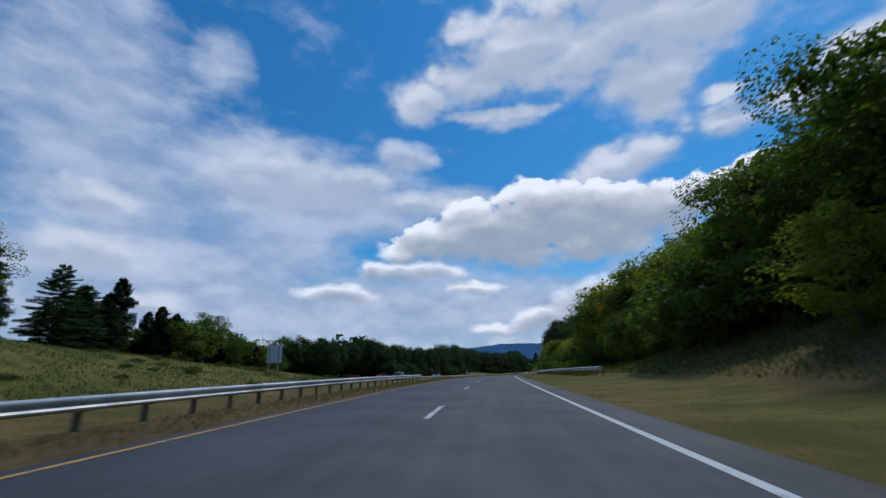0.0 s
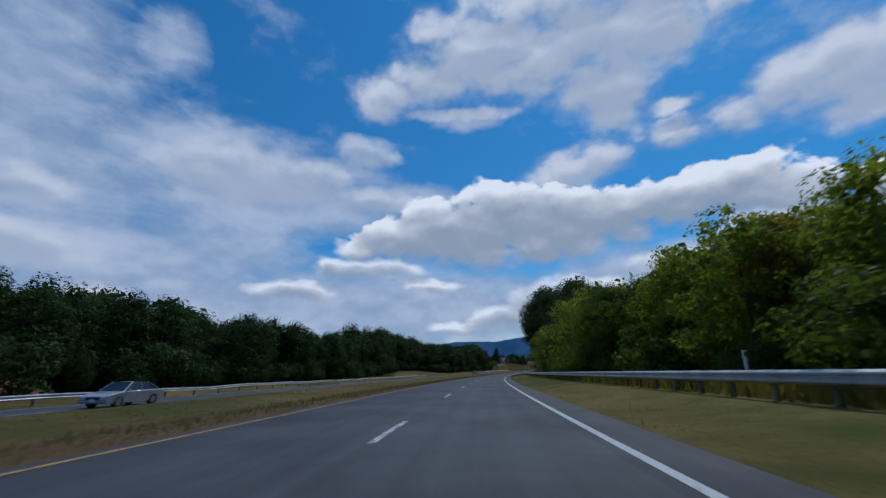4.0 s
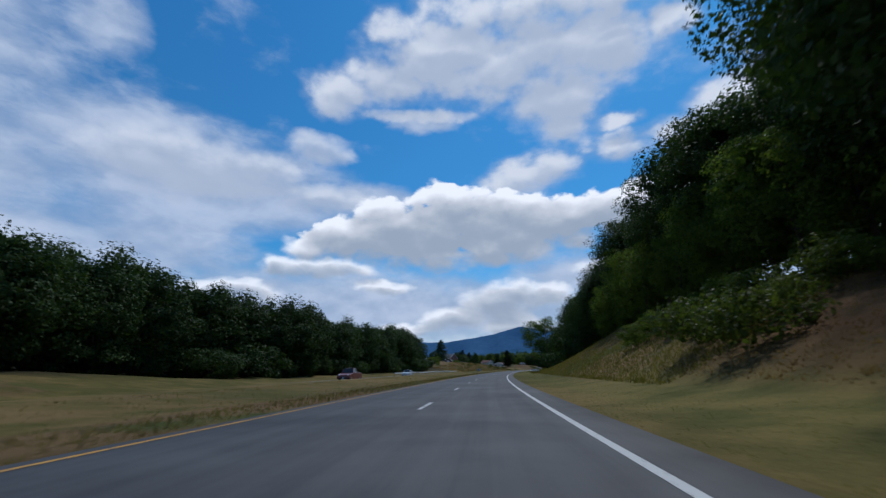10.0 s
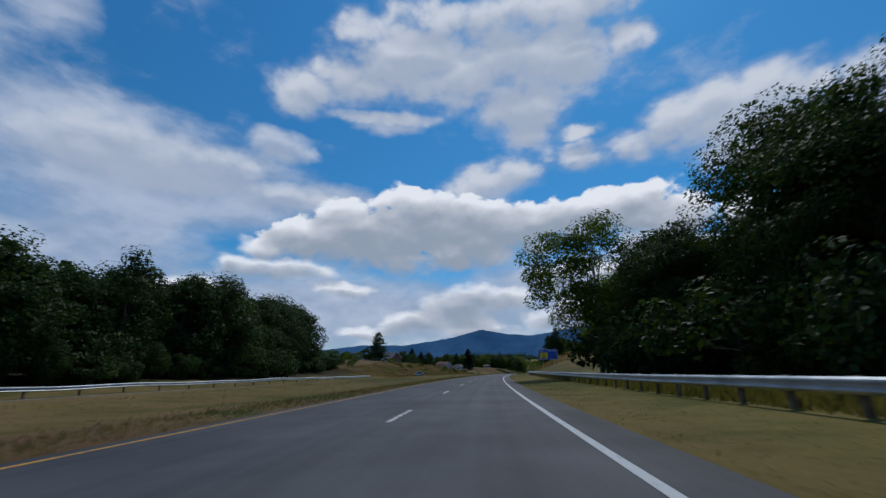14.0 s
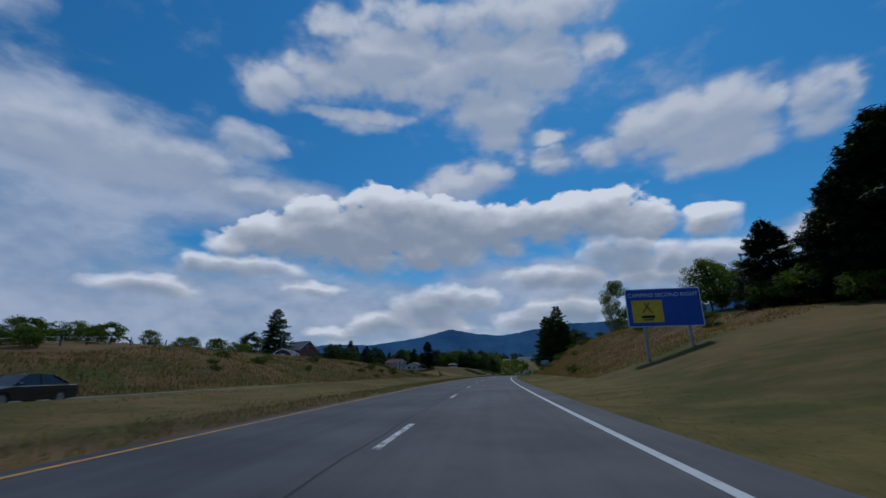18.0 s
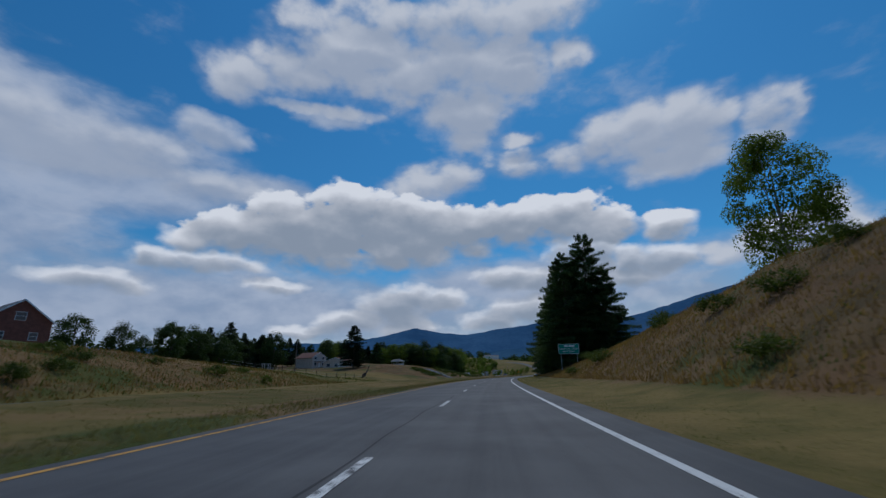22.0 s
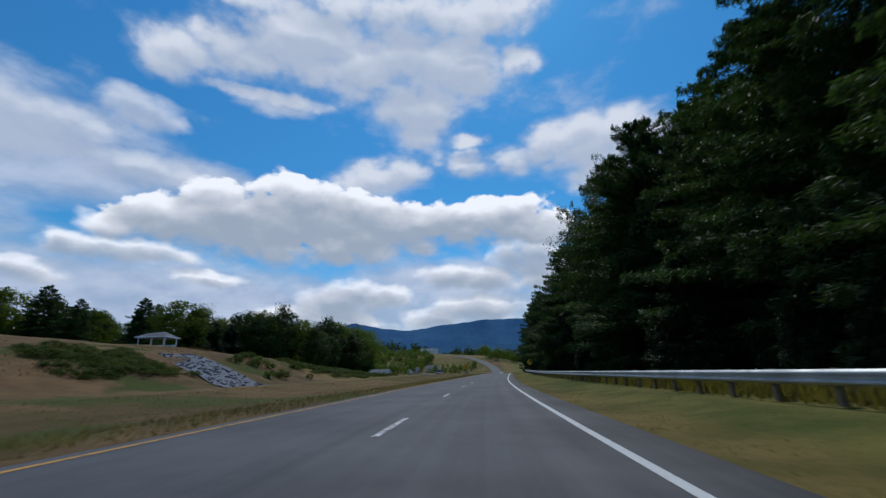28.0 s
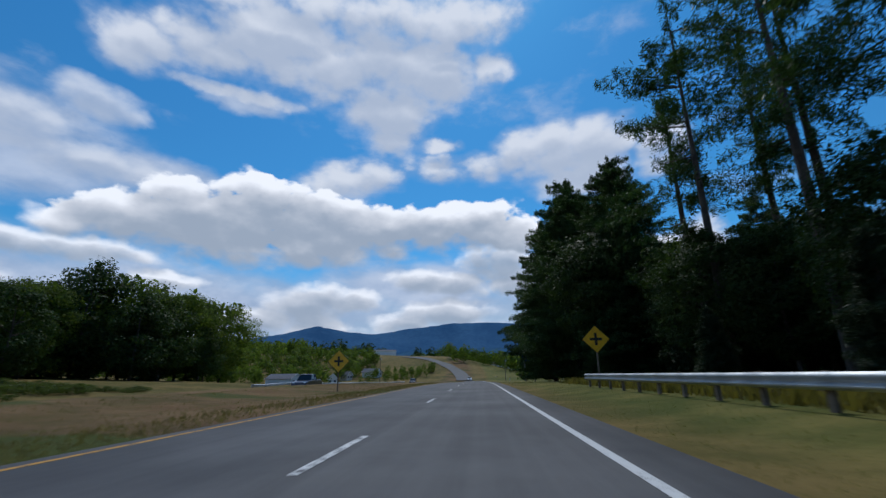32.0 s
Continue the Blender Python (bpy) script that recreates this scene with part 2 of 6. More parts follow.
    for tree, lift in ((tops, 2.6), (rights, 2.2)):
        f = field(tree, az, el, g.math("MULTIPLY_ADD", wisps, 3.0, rough))
        over = g.math("SUBTRACT", field(tree, az, g.math("ADD", el, lift), 0.0), relief)
        c = g.mix(g.ramp(f, -1.5, 0.5, 0.0, 0.5), c, soft)
        c = g.mix(g.ramp(f, -0.55, 0.95, 0.0, 0.95), c, g.mix(g.ramp(over, -1.0, 1.0), SOFT_LIT, SOFT_SHADE))
    f = field(small, az, el, rough)
    over = g.math("SUBTRACT", field(small, az, g.math("ADD", el, 1.1), 0.0), relief)
    c = g.mix(g.ramp(f, -0.75, 0.75, 0.0, 0.9), c, shaded(over, -1.1, 1.1))
    f = field(banks, az, el, rough)
    over = g.math("SUBTRACT", field(banks, az, g.math("ADD", el, 2.3), 0.0), relief)
    under = field(banks, az, g.math("SUBTRACT", el, 1.6), 0.0)
    edge = g.ramp(under, 0.5, -0.2, 0.0, 0.5)
    c = g.mix(g.ramp(f, g.math("MULTIPLY", edge, -1.2), g.math("ADD", edge, 0.36)), c, shaded(over, -0.9, 1.0))
    g.link(c, bg.inputs[0])
    bg.inputs[1].default_value = 0.1
    g.link(bg.outputs[0], out.inputs[0])


SKY_LOW, SKY_HIGH = (0.33, 0.84, 1.02, 1), (0.32, 0.92, 1.18, 1)
CLOUD_LIT, CLOUD_BODY, CLOUD_SHADE = (9.7, 9.6, 9.6, 1), (6.5, 6.6, 6.9, 1), (3.6, 4.1, 4.8, 1)
SOFT_LIT, SOFT_SHADE = (7.4, 7.5, 7.8, 1), (4.6, 5.1, 6.0, 1)
VEIL_LIT, VEIL_DARK = (5.3, 5.9, 7.0, 1), (3.5, 4.3, 5.7, 1)
HAZE, LOW_LIT = (4.1, 4.75, 5.8, 1), (6.3, 6.5, 7.0, 1)
build_sky()


# ---- materials ----
def material(name, build):
    m = bpy.data.materials.new(name)
    m.use_nodes = True
    g = Graph(m.node_tree)
    bsdf = m.node_tree.nodes["Principled BSDF"]
    build(g, bsdf)
    return m


def coords(g):
    return g.node("ShaderNodeTexCoord").outputs["Object"]


def world_coords(g):
    return g.node("ShaderNodeNewGeometry").outputs["Position"]


def surface(name, dark, light, rough=0.8, scale=3.0, bump=0.0, metal=0.0, fine=40.0, spread=0.0, coord=world_coords):
    """Two scales of colour variation between dark and light, with fine relief."""
    def build(g, b):
        v = coord(g)
        f = g.math("ADD", g.math("MULTIPLY", g.noise(v, scale, 5.0, 0.6), 0.65),
                   g.math("MULTIPLY", g.noise(v, fine, 3.0, 0.6), 0.35))
        f = g.ramp(f, 0.33, 0.67)
        if spread:
            r = g.node("ShaderNodeObjectInfo").outputs["Random"]
            f = g.math("ADD", f, g.math("MULTIPLY_ADD", r, spread, -spread / 2), clamp=True)
        g.link(g.mix(f, (*dark, 1), (*light, 1)), b.inputs["Base Color"])
        g.put(b.inputs["Roughness"], g.math("MULTIPLY_ADD", f, 0.12, rough - 0.06))
        b.inputs["Metallic"].default_value = metal
        if bump:
            n = g.node("ShaderNodeBump")
            n.inputs["Strength"].default_value = bump
            n.inputs["Distance"].default_value = 0.02
            g.link(g.noise(v, fine, 4.0, 0.65), n.inputs["Height"])
            g.link(n.outputs[0], b.inputs["Normal"])
    return material(name, build)


def leaf_material(name, dark, light, glow=0.25):
    """Leaves: colour varies from tree to tree and from leaf to leaf; some light passes through."""
    def build(g, b):
        r = g.node("ShaderNodeNewGeometry").outputs["Random Per Island"]
        o = g.node("ShaderNodeObjectInfo").outputs["Random"]
        clump = g.ramp(g.noise(world_coords(g), 0.55, 3.0, 0.6), 0.36, 0.66)
        f = g.math("MULTIPLY_ADD", clump, 0.5, g.math("MULTIPLY_ADD", r, 0.3, g.math("MULTIPLY", o, 0.3)), clamp=True)
        c = g.mix(f, (*dark, 1), (*light, 1))
        g.link(c, b.inputs["Base Color"])
        b.inputs["Roughness"].default_value = 0.55
        b.inputs["Specular IOR Level"].default_value = 0.08
        t = g.node("ShaderNodeBsdfTranslucent")
        g.link(g.mix(1.0, c, (1.0, 1.15, 0.5, 1), "MULTIPLY"), t.inputs[0])
        mx = g.node("ShaderNodeMixShader")
        mx.inputs[0].default_value = glow
        g.link(b.outputs[0], mx.inputs[1])
        g.link(t.outputs[0], mx.inputs[2])
        g.link(mx.outputs[0], g.tree.nodes["Material Output"].inputs[0])
    return material(name, build)


def ground_material():
    """Roadside grass; the sheet's own values say how dry, how red and how lush the cover is."""
    def build(g, b):
        v = world_coords(g)
        big, mid, fine = g.noise(v, 0.045, 5.0, 0.6), g.noise(v, 0.5, 4.0, 0.6), g.noise(v, 9.0, 4.0, 0.7)

        def value(name):
            n = g.node("ShaderNodeAttribute")
            n.attribute_name = name
            return n.outputs["Fac"]
        blend = g.math("ADD", g.math("MULTIPLY", big, 0.6), g.math("MULTIPLY", mid, 0.4))
        mown = g.mix(g.ramp(blend, 0.38, 0.62), (0.092, 0.083, 0.020, 1), (0.225, 0.155, 0.055, 1))
        lush = g.mix(g.ramp(g.math("ADD", g.math("MULTIPLY", big, 0.5), g.math("MULTIPLY", mid, 0.5)), 0.38, 0.62), (0.074, 0.088, 0.017, 1), (0.185, 0.158, 0.044, 1))
        patch = g.noise(v, 0.11, 4.0, 0.55)
        dry = g.mix(g.ramp(blend, 0.36, 0.62), (0.090, 0.062, 0.026, 1), (0.205, 0.128, 0.060, 1))
        dry = g.mix(g.ramp(patch, 0.52, 0.62), dry, g.mix(mid, (0.045, 0.058, 0.012, 1), (0.09, 0.10, 0.024, 1)))
        dry = g.mix(g.ramp(patch, 0.47, 0.36, 0.0, 0.85), dry, g.mix(mid, (0.11, 0.062, 0.028, 1), (0.20, 0.115, 0.055, 1)))
        red = g.mix(g.ramp(mid, 0.35, 0.65), (0.058, 0.028, 0.014, 1), (0.115, 0.050, 0.024, 1))
        c = g.mix(value("lush"), mown, lush)
        c = g.mix(g.ramp(g.math("ADD", value("dry"), g.math("MULTIPLY_ADD", mid, 0.8, -0.4)), 0.3, 0.7), c, dry)
        c = g.mix(value("red"), c, red)
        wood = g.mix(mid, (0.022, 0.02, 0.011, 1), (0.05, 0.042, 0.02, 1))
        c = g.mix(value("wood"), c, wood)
        c = g.mix(g.ramp(fine, 0.2, 0.8, 0.0, 0.55), c, g.mix(1.0, c, (0.5, 0.5, 0.45, 1), "MULTIPLY"))
        g.link(c, b.inputs["Base Color"])
        b.inputs["Roughness"].default_value = 0.95
        b.inputs["Specular IOR Level"].default_value = 0.1
        n = g.node("ShaderNodeBump")
        n.inputs["Strength"].default_value, n.inputs["Distance"].default_value = 0.8, 0.12
        g.link(g.math("ADD", mid, g.math("MULTIPLY", fine, 0.5)), n.inputs["Height"])
        g.link(n.outputs[0], b.inputs["Normal"])
    return material("grassland", build)


def asphalt_material(name, dark, light):
    """Worn asphalt: aggregate, wheel paths along the lanes, patches."""
    def build(g, b):
        v = world_coords(g)
        uv = g.node("ShaderNodeUVMap").outputs[0]
        sep = g.node("ShaderNodeSeparateXYZ")
        g.link(uv, sep.inputs[0])
        grain, blot = g.noise(v, 55.0, 3.0, 0.7), g.noise(v, 0.35, 5.0, 0.6)
        stretch = g.node("ShaderNodeMapping")
        stretch.inputs["Scale"].default_value = (2.2, 0.02, 1.0)
        g.link(uv, stretch.inputs[0])
        streak = g.noise(stretch.outputs[0], 1.0, 5.0, 0.6)
        f = g.math("ADD", g.math("MULTIPLY", streak, 0.28), g.math("MULTIPLY", blot, 0.44))
        f = g.math("ADD", f, g.math("MULTIPLY", grain, 0.28))
        g.link(g.mix(g.ramp(f, 0.36, 0.64), (*dark, 1), (*light, 1)), b.inputs["Base Color"])
        g.put(b.inputs["Roughness"], g.math("MULTIPLY_ADD", grain, 0.25, 0.62))
        b.inputs["Specular IOR Level"].default_value = 0.25
        n = g.node("ShaderNodeBump")
        n.inputs["Strength"].default_value, n.inputs["Distance"].default_value = 0.35, 0.006
        g.link(grain, n.inputs["Height"])
        g.link(n.outputs[0], b.inputs["Normal"])
    return material(name, build)


def paint_material(name, colour, worn):
    """Road paint, chipped so that the asphalt shows through."""
    def build(g, b):
        v = world_coords(g)
        f = g.ramp(g.math("ADD", g.math("MULTIPLY", g.noise(v, 6.0, 5.0, 0.7), 0.6),
                          g.math("MULTIPLY", g.noise(v, 45.0, 3.0, 0.7), 0.4)), 0.40 + worn, 0.50 + worn)
        g.link(g.mix(f, (0.085, 0.085, 0.088, 1), (*colour, 1)), b.inputs["Base Color"])
        b.inputs["Roughness"].default_value = 0.8
        b.inputs["Specular IOR Level"].default_value = 0.15
    return material(name, build)


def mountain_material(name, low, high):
    """Wooded slopes, the blue haze of miles of air painted into their colour."""
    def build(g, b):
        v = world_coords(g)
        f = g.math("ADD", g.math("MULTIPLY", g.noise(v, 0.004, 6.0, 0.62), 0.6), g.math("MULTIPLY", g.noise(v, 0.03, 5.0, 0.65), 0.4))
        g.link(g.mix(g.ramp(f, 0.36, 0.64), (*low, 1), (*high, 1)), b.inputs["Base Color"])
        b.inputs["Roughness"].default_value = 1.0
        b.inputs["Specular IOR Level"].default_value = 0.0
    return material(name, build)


GRASS = ground_material()
ASPHALT = asphalt_material("asphalt", (0.044, 0.044, 0.047), (0.100, 0.099, 0.100))
OLD_ASPHALT = asphalt_material("old_asphalt", (0.060, 0.060, 0.062), (0.096, 0.094, 0.092))
WHITE_PAINT = paint_material("white_road_paint", (0.56, 0.56, 0.54), -0.05)
DASH_PAINT = paint_material("worn_white_paint", (0.64, 0.64, 0.62), 0.035)
TAR = asphalt_material("tar_sealant", (0.016, 0.016, 0.018), (0.030, 0.030, 0.032))
YELLOW_PAINT = paint_material("yellow_road_paint", (0.50, 0.27, 0.065), 0.0)
STEEL = surface("galvanised_steel", (0.34, 0.36, 0.38), (0.55, 0.57, 0.58), 0.42, 1.2, 0.05, 0.75, 25.0)
POST_STEEL = surface("weathered_steel", (0.28, 0.29, 0.29), (0.42, 0.43, 0.42), 0.55, 2.0, 0.1, 0.55, 30.0)
TIMBER = surface("weathered_timber", (0.10, 0.075, 0.05), (0.24, 0.19, 0.14), 0.85, 3.0, 0.4, 0.0, 30.0, 0.4)
DARK_TIMBER = surface("dark_timber", (0.03, 0.022, 0.016), (0.075, 0.055, 0.04), 0.85, 3.0, 0.4, 0.0, 30.0, 0.4)
BARK = surface("bark", (0.035, 0.028, 0.02), (0.10, 0.08, 0.06), 0.9, 1.5, 0.7, 0.0, 14.0)
PALE_BARK = surface("pale_bark", (0.16, 0.14, 0.11), (0.34, 0.31, 0.26), 0.85, 1.2, 0.5, 0.0, 12.0)
LEAF_DARK = leaf_material("oak_leaves", (0.015, 0.029, 0.009), (0.064, 0.100, 0.028), 0.34)
LEAF_MID = leaf_material("broad_leaves", (0.040, 0.068, 0.013), (0.175, 0.215, 0.042), 0.58)
LEAF_BRIGHT = leaf_material("sunny_leaves", (0.10, 0.13, 0.018), (0.32, 0.32, 0.05), 0.62)
LEAF_GOLD = leaf_material("turning_leaves", (0.17, 0.125, 0.016), (0.40, 0.28, 0.035), 0.55)
NEEDLE = leaf_material("pine_needles", (0.020, 0.042, 0.018), (0.078, 0.125, 0.047), 0.32)
NEEDLE_DARK = leaf_material("cedar_needles", (0.012, 0.024, 0.013), (0.038, 0.062, 0.029), 0.15)
WEED = leaf_material("tall_weeds", (0.045, 0.066, 0.014), (0.11, 0.13, 0.032), 0.45)
BLADE = leaf_material("grass_blades", (0.085, 0.080, 0.022), (0.20, 0.155, 0.060), 0.55)
GREEN_BLADE = leaf_material("green_blades", (0.066, 0.080, 0.016), (0.15, 0.14, 0.040), 0.55)
STRAW_BLADE = leaf_material("straw_blades", (0.125, 0.072, 0.034), (0.27, 0.158, 0.086), 0.6)
PALE_BLADE = leaf_material("pale_blades", (0.14, 0.11, 0.042), (0.30, 0.235, 0.11), 0.3)
# Both ridges: distance haze is mixed into the base colours as blue.
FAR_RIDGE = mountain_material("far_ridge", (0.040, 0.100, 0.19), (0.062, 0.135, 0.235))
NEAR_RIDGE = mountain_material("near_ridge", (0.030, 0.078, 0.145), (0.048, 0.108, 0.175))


# ---- building helpers ----
def mesh_from(name, verts, faces, mat, smooth_faces=False):
    me = bpy.data.meshes.new(name)
    me.from_pydata([tuple(v) for v in verts], [], [tuple(int(i) for i in f) for f in faces])
    me.materials.append(mat)
    if smooth_faces:
        me.polygons.foreach_set("use_smooth", [True] * len(me.polygons))
    me.update()
    return me


def quads_mesh(name, corners, mat):
    """A mesh of loose quads from an (n, 4, 3) array."""
    n = len(corners)
    me = bpy.data.meshes.new(name)
    me.vertices.add(4 * n)
    me.vertices.foreach_set("co", np.ascontiguousarray(corners, dtype=np.float32).ravel())
    me.loops.add(4 * n)
    me.loops.foreach_set("vertex_index", np.arange(4 * n, dtype=np.int32))
    me.polygons.add(n)
    me.polygons.foreach_set("loop_start", np.arange(0, 4 * n, 4, dtype=np.int32))
    me.materials.append(mat)
    me.update(calc_edges=True)
    me.validate()
    return me


def strip(name, s, edges, mat, lift=0.0):
    """A ribbon along the road through the (d, z) edges given as functions or numbers of s, with u, v in metres."""
    cols = [place(s, (d(s) if callable(d) else d), (z(s) if callable(z) else z) + lift) for d, z in edges]
    n, m = len(s), len(edges)
    verts = np.stack(cols, 1).reshape(-1, 3)
    faces = [(i * m + j, i * m + j + 1, (i + 1) * m + j + 1, (i + 1) * m + j) for i in range(n - 1) for j in range(m - 1)]
    me = mesh_from(name, verts, faces, mat, True)
    uv = me.uv_layers.new(name="uv")
    dv = np.array([[float(np.mean(d(s))) if callable(d) else d for d, _ in edges]] * n).ravel()
    sv = np.repeat(s, m)
    idx = np.empty(len(me.loops), dtype=np.int32)
    me.loops.foreach_get("vertex_index", idx)
    uv.data.foreach_set("uv", np.stack([dv[idx], sv[idx]], 1).astype(np.float32).ravel())
    return me


def part(name, bm, mat, parent=None, label=""):
    me = bpy.data.meshes.new(name)
    bm.normal_update()
    bm.to_mesh(me)
    bm.free()
    me.materials.append(mat)
    return adopt(new(name, me), parent, label)


def adopt(ob, parent=None, label=""):
    if parent is not None:
        ob.parent = parent
    if label:
        tagged(ob, label)
    return ob


def box(bm, size, at=(0, 0, 0), turn=None, bevel=0.0):
    """A box of that size whose middle stands at that place, its edges rounded off."""
    r = bmesh.ops.create_cube(bm, size=1.0)
    vs = r["verts"]
    bmesh.ops.scale(bm, vec=size, verts=vs)
    if bevel:
        es = list({e for v in vs for e in v.link_edges})
        r2 = bmesh.ops.bevel(bm, geom=es, offset=bevel, segments=1, affect="EDGES")
        vs = list({v for f in r2["faces"] for v in f.verts} | {v for v in vs if v.is_valid})
    m = Matrix.Translation(at) @ (turn.to_4x4() if turn is not None else Matrix())
    bmesh.ops.transform(bm, matrix=m, verts=vs)
    return bm


def rod(bm, a, b, r0, r1=None, n=8, caps=True):
    """A tapered rod between two points."""
    a, b = Vector(a), Vector(b)
    r1 = r0 if r1 is None else r1
    q = (b - a).to_track_quat("Z", "Y").to_matrix().to_4x4()
    m = Matrix.Translation((a + b) / 2) @ q
    bmesh.ops.create_cone(bm, cap_ends=caps, segments=n, radius1=r0, radius2=r1, depth=(b - a).length, matrix=m)
    return bm


def spot(s, d, z=0.0, turn=0.0):
    """The pose of a thing at (s, d), its y axis along the road and turned further by so many degrees."""
    p = place(float(s), float(d), z)
    return pose(p[0], p[1], p[2], 0, 0, bearing(s) + turn)


def empty_at(name, m, label, category, group="", kind=""):
    e = new(name)
    e.empty_display_size = 0.2
    e.matrix_world = m
    return tagged(e, label, category, group, kind)


# ---- the lie of the land ----
LEFT_D = (-27.9, -29.5, -33.0, -38.0, -46.0, -60.0, -85.0, -130.0)
LEFT_NEAR = [
    (-100, 0.0, 0.9, 2.9, 5.3, 7.1, 8.1, 9.1), (30, 0.0, 0.9, 2.7, 5.0, 6.8, 8.0, 9.0),
    (75, 0.0, 0.5, 1.5, 2.8, 3.8, 4.8, 6.8), (100, 0.0, 0.1, 0.2, 0.4, 0.8, 1.5, 4.5),
    (150, 0.0, 0.0, 0.1, 0.3, 0.6, 1.6, 4.0), (235, 0.0, 0.1, 0.2, 0.5, 1.1, 2.3, 5.0),
    (265, 0.0, 0.8, 1.9, 2.4, 2.2, 2.7, 4.7), (295, 0.0, 0.7, 1.6, 2.0, 2.0, 2.5, 4.7), (330, 0.0, 0.1, 0.3, 0.5, 1.0, 2.0, 4.5),
    (480, 0.0, 0.1, 0.5, 1.2, 2.2, 3.2, 4.2)]
LEFT_FAR = [
    (530, 0.0, 0.9, 3.0, 5.3, 6.4, 6.8, 6.8), (600, 0.0, 1.1, 3.2, 5.2, 6.5, 7.2, 8.3),
    (640, 0.0, 0.7, 1.9, 3.5, 5.0, 6.6, 8.5), (680, 0.0, 0.2, 0.6, 1.4, 3.0, 5.2, 7.5),
    (722, 0.0, 0.1, 0.3, 1.0, 2.4, 3.4, 4.5), (745, 0.0, 0.3, 1.7, 3.7, 5.3, 4.6, 4.9),
    (757, 0.0, 0.4, 2.1, 4.5, 6.5, 5.2, 5.1), (775, 0.0, 0.4, 2.1, 4.5, 6.7, 7.2, 7.2),
    (790, 0.0, 0.4, 2.2, 4.6, 6.7, 7.9, 8.4), (802, 0.0, 0.4, 2.0, 4.2, 6.0, 7.2, 8.0),
    (820, 0.0, 0.2, 1.2, 2.7, 4.2, 4.9, 6.0), (845, 0.0, 0.1, 0.5, 1.1, 1.8, 3.0, 5.0),
    (900, 0.0, 0.1, 0.2, 0.5, 1.0, 2.0, 4.0), (1010, 0.0, -0.2, -0.5, -1.0, -1.2, -1.0, 0.0)]
RIGHT_D = (4.0, 6.0, 8.0, 12.0, 18.0, 26.0, 40.0, 80.0)
RIGHT_NEAR = [
    (-50, 0.1, 0.4, 2.0, 5.0, 8.0, 10.0, 12.0), (28, 0.15, 0.4, 1.8, 4.6, 7.5, 9.0, 11.0),
    (62, 0.25, 0.4, 0.9, 2.4, 3.8, 5.0, 7.0), (110, 0.27, 0.36, 0.4, 0.4, 0.5, 1.0, 2.0),
    (220, 0.27, 0.36, 0.5, 0.8, 1.0, 2.0, 3.0), (250, 0.25, 0.4, 1.6, 2.8, 3.4, 4.0, 5.0),
    (285, 0.1, 0.45, 2.5, 5.8, 8.0, 9.2, 10.2), (330, 0.1, 0.5, 2.8, 6.3, 9.2, 10.4, 11.5),
    (356, 0.1, 0.4, 1.8, 4.2, 6.2, 7.0, 8.0), (367, 0.1, 0.3, 1.2, 2.6, 4.0, 5.0, 6.0), (388, 0.12, 0.18, 0.2, 0.3, 0.8, 1.4, 3.0)]
RIGHT_FAR = [
    (440, 0.2, 0.3, 0.5, 1.0, 2.0, 3.2, 5.0), (500, 0.2, 0.45, 1.5, 3.0, 4.8, 6.4, 9.0),
    (540, 0.15, 0.6, 2.8, 5.9, 8.4, 10.2, 12.0), (600, 0.15, 0.65, 3.4, 7.4, 10.4, 12.0, 13.0),
    (632, 0.12, 0.5, 2.6, 5.2, 7.2, 8.4, 9.5), (655, 0.2, 0.7, 2.0, 3.2, 4.0, 5.0, 7.0), (676, 0.25, 0.36, 0.6, 1.0, 1.6, 2.4, 4.0),
    (700, 0.27, 0.36, 0.4, 0.5, 0.8, 1.5, 3.0), (840, 0.27, 0.36, 0.4, 0.4, 0.5, 1.0, 2.0),
    (900, 0.0, -0.1, -0.1, 0.0, 0.0, 0.0, 0.0), (1010, 0.0, -0.2, -0.3, -0.3, -0.3, -0.3, 0.0)]


def far_road_z(s):
    """Level of the other carriageway against this one."""
    return np.interp(s, (0, 130, 250, 350, 500, 600, 660, 740, 850, 1000), (-0.75, -0.7, -0.45, -0.2, -0.25, -0.3, -0.55, -0.6, -0.5, -0.3))


def table_z(rows, ds, s, d):
    knots = np.array([r[0] for r in rows], dtype=float)
    cols = np.array([(0.0, *r[1:]) for r in rows])
    along = np.stack([np.interp(s, knots, cols[:, k]) for k in range(cols.shape[1])], -1)
    sign = np.sign(ds[-1])
    xs = np.abs(np.array(ds))
    x = np.clip(np.abs(d), xs[0], xs[-1])
    k = np.clip(np.searchsorted(xs, x, side="right") - 1, 0, len(xs) - 2)
    f = (x - xs[k]) / (xs[k + 1] - xs[k])
    lo = np.take_along_axis(along, k[..., None], -1)[..., 0]
    hi = np.take_along_axis(along, (k + 1)[..., None], -1)[..., 0]
    return lo + (hi - lo) * f


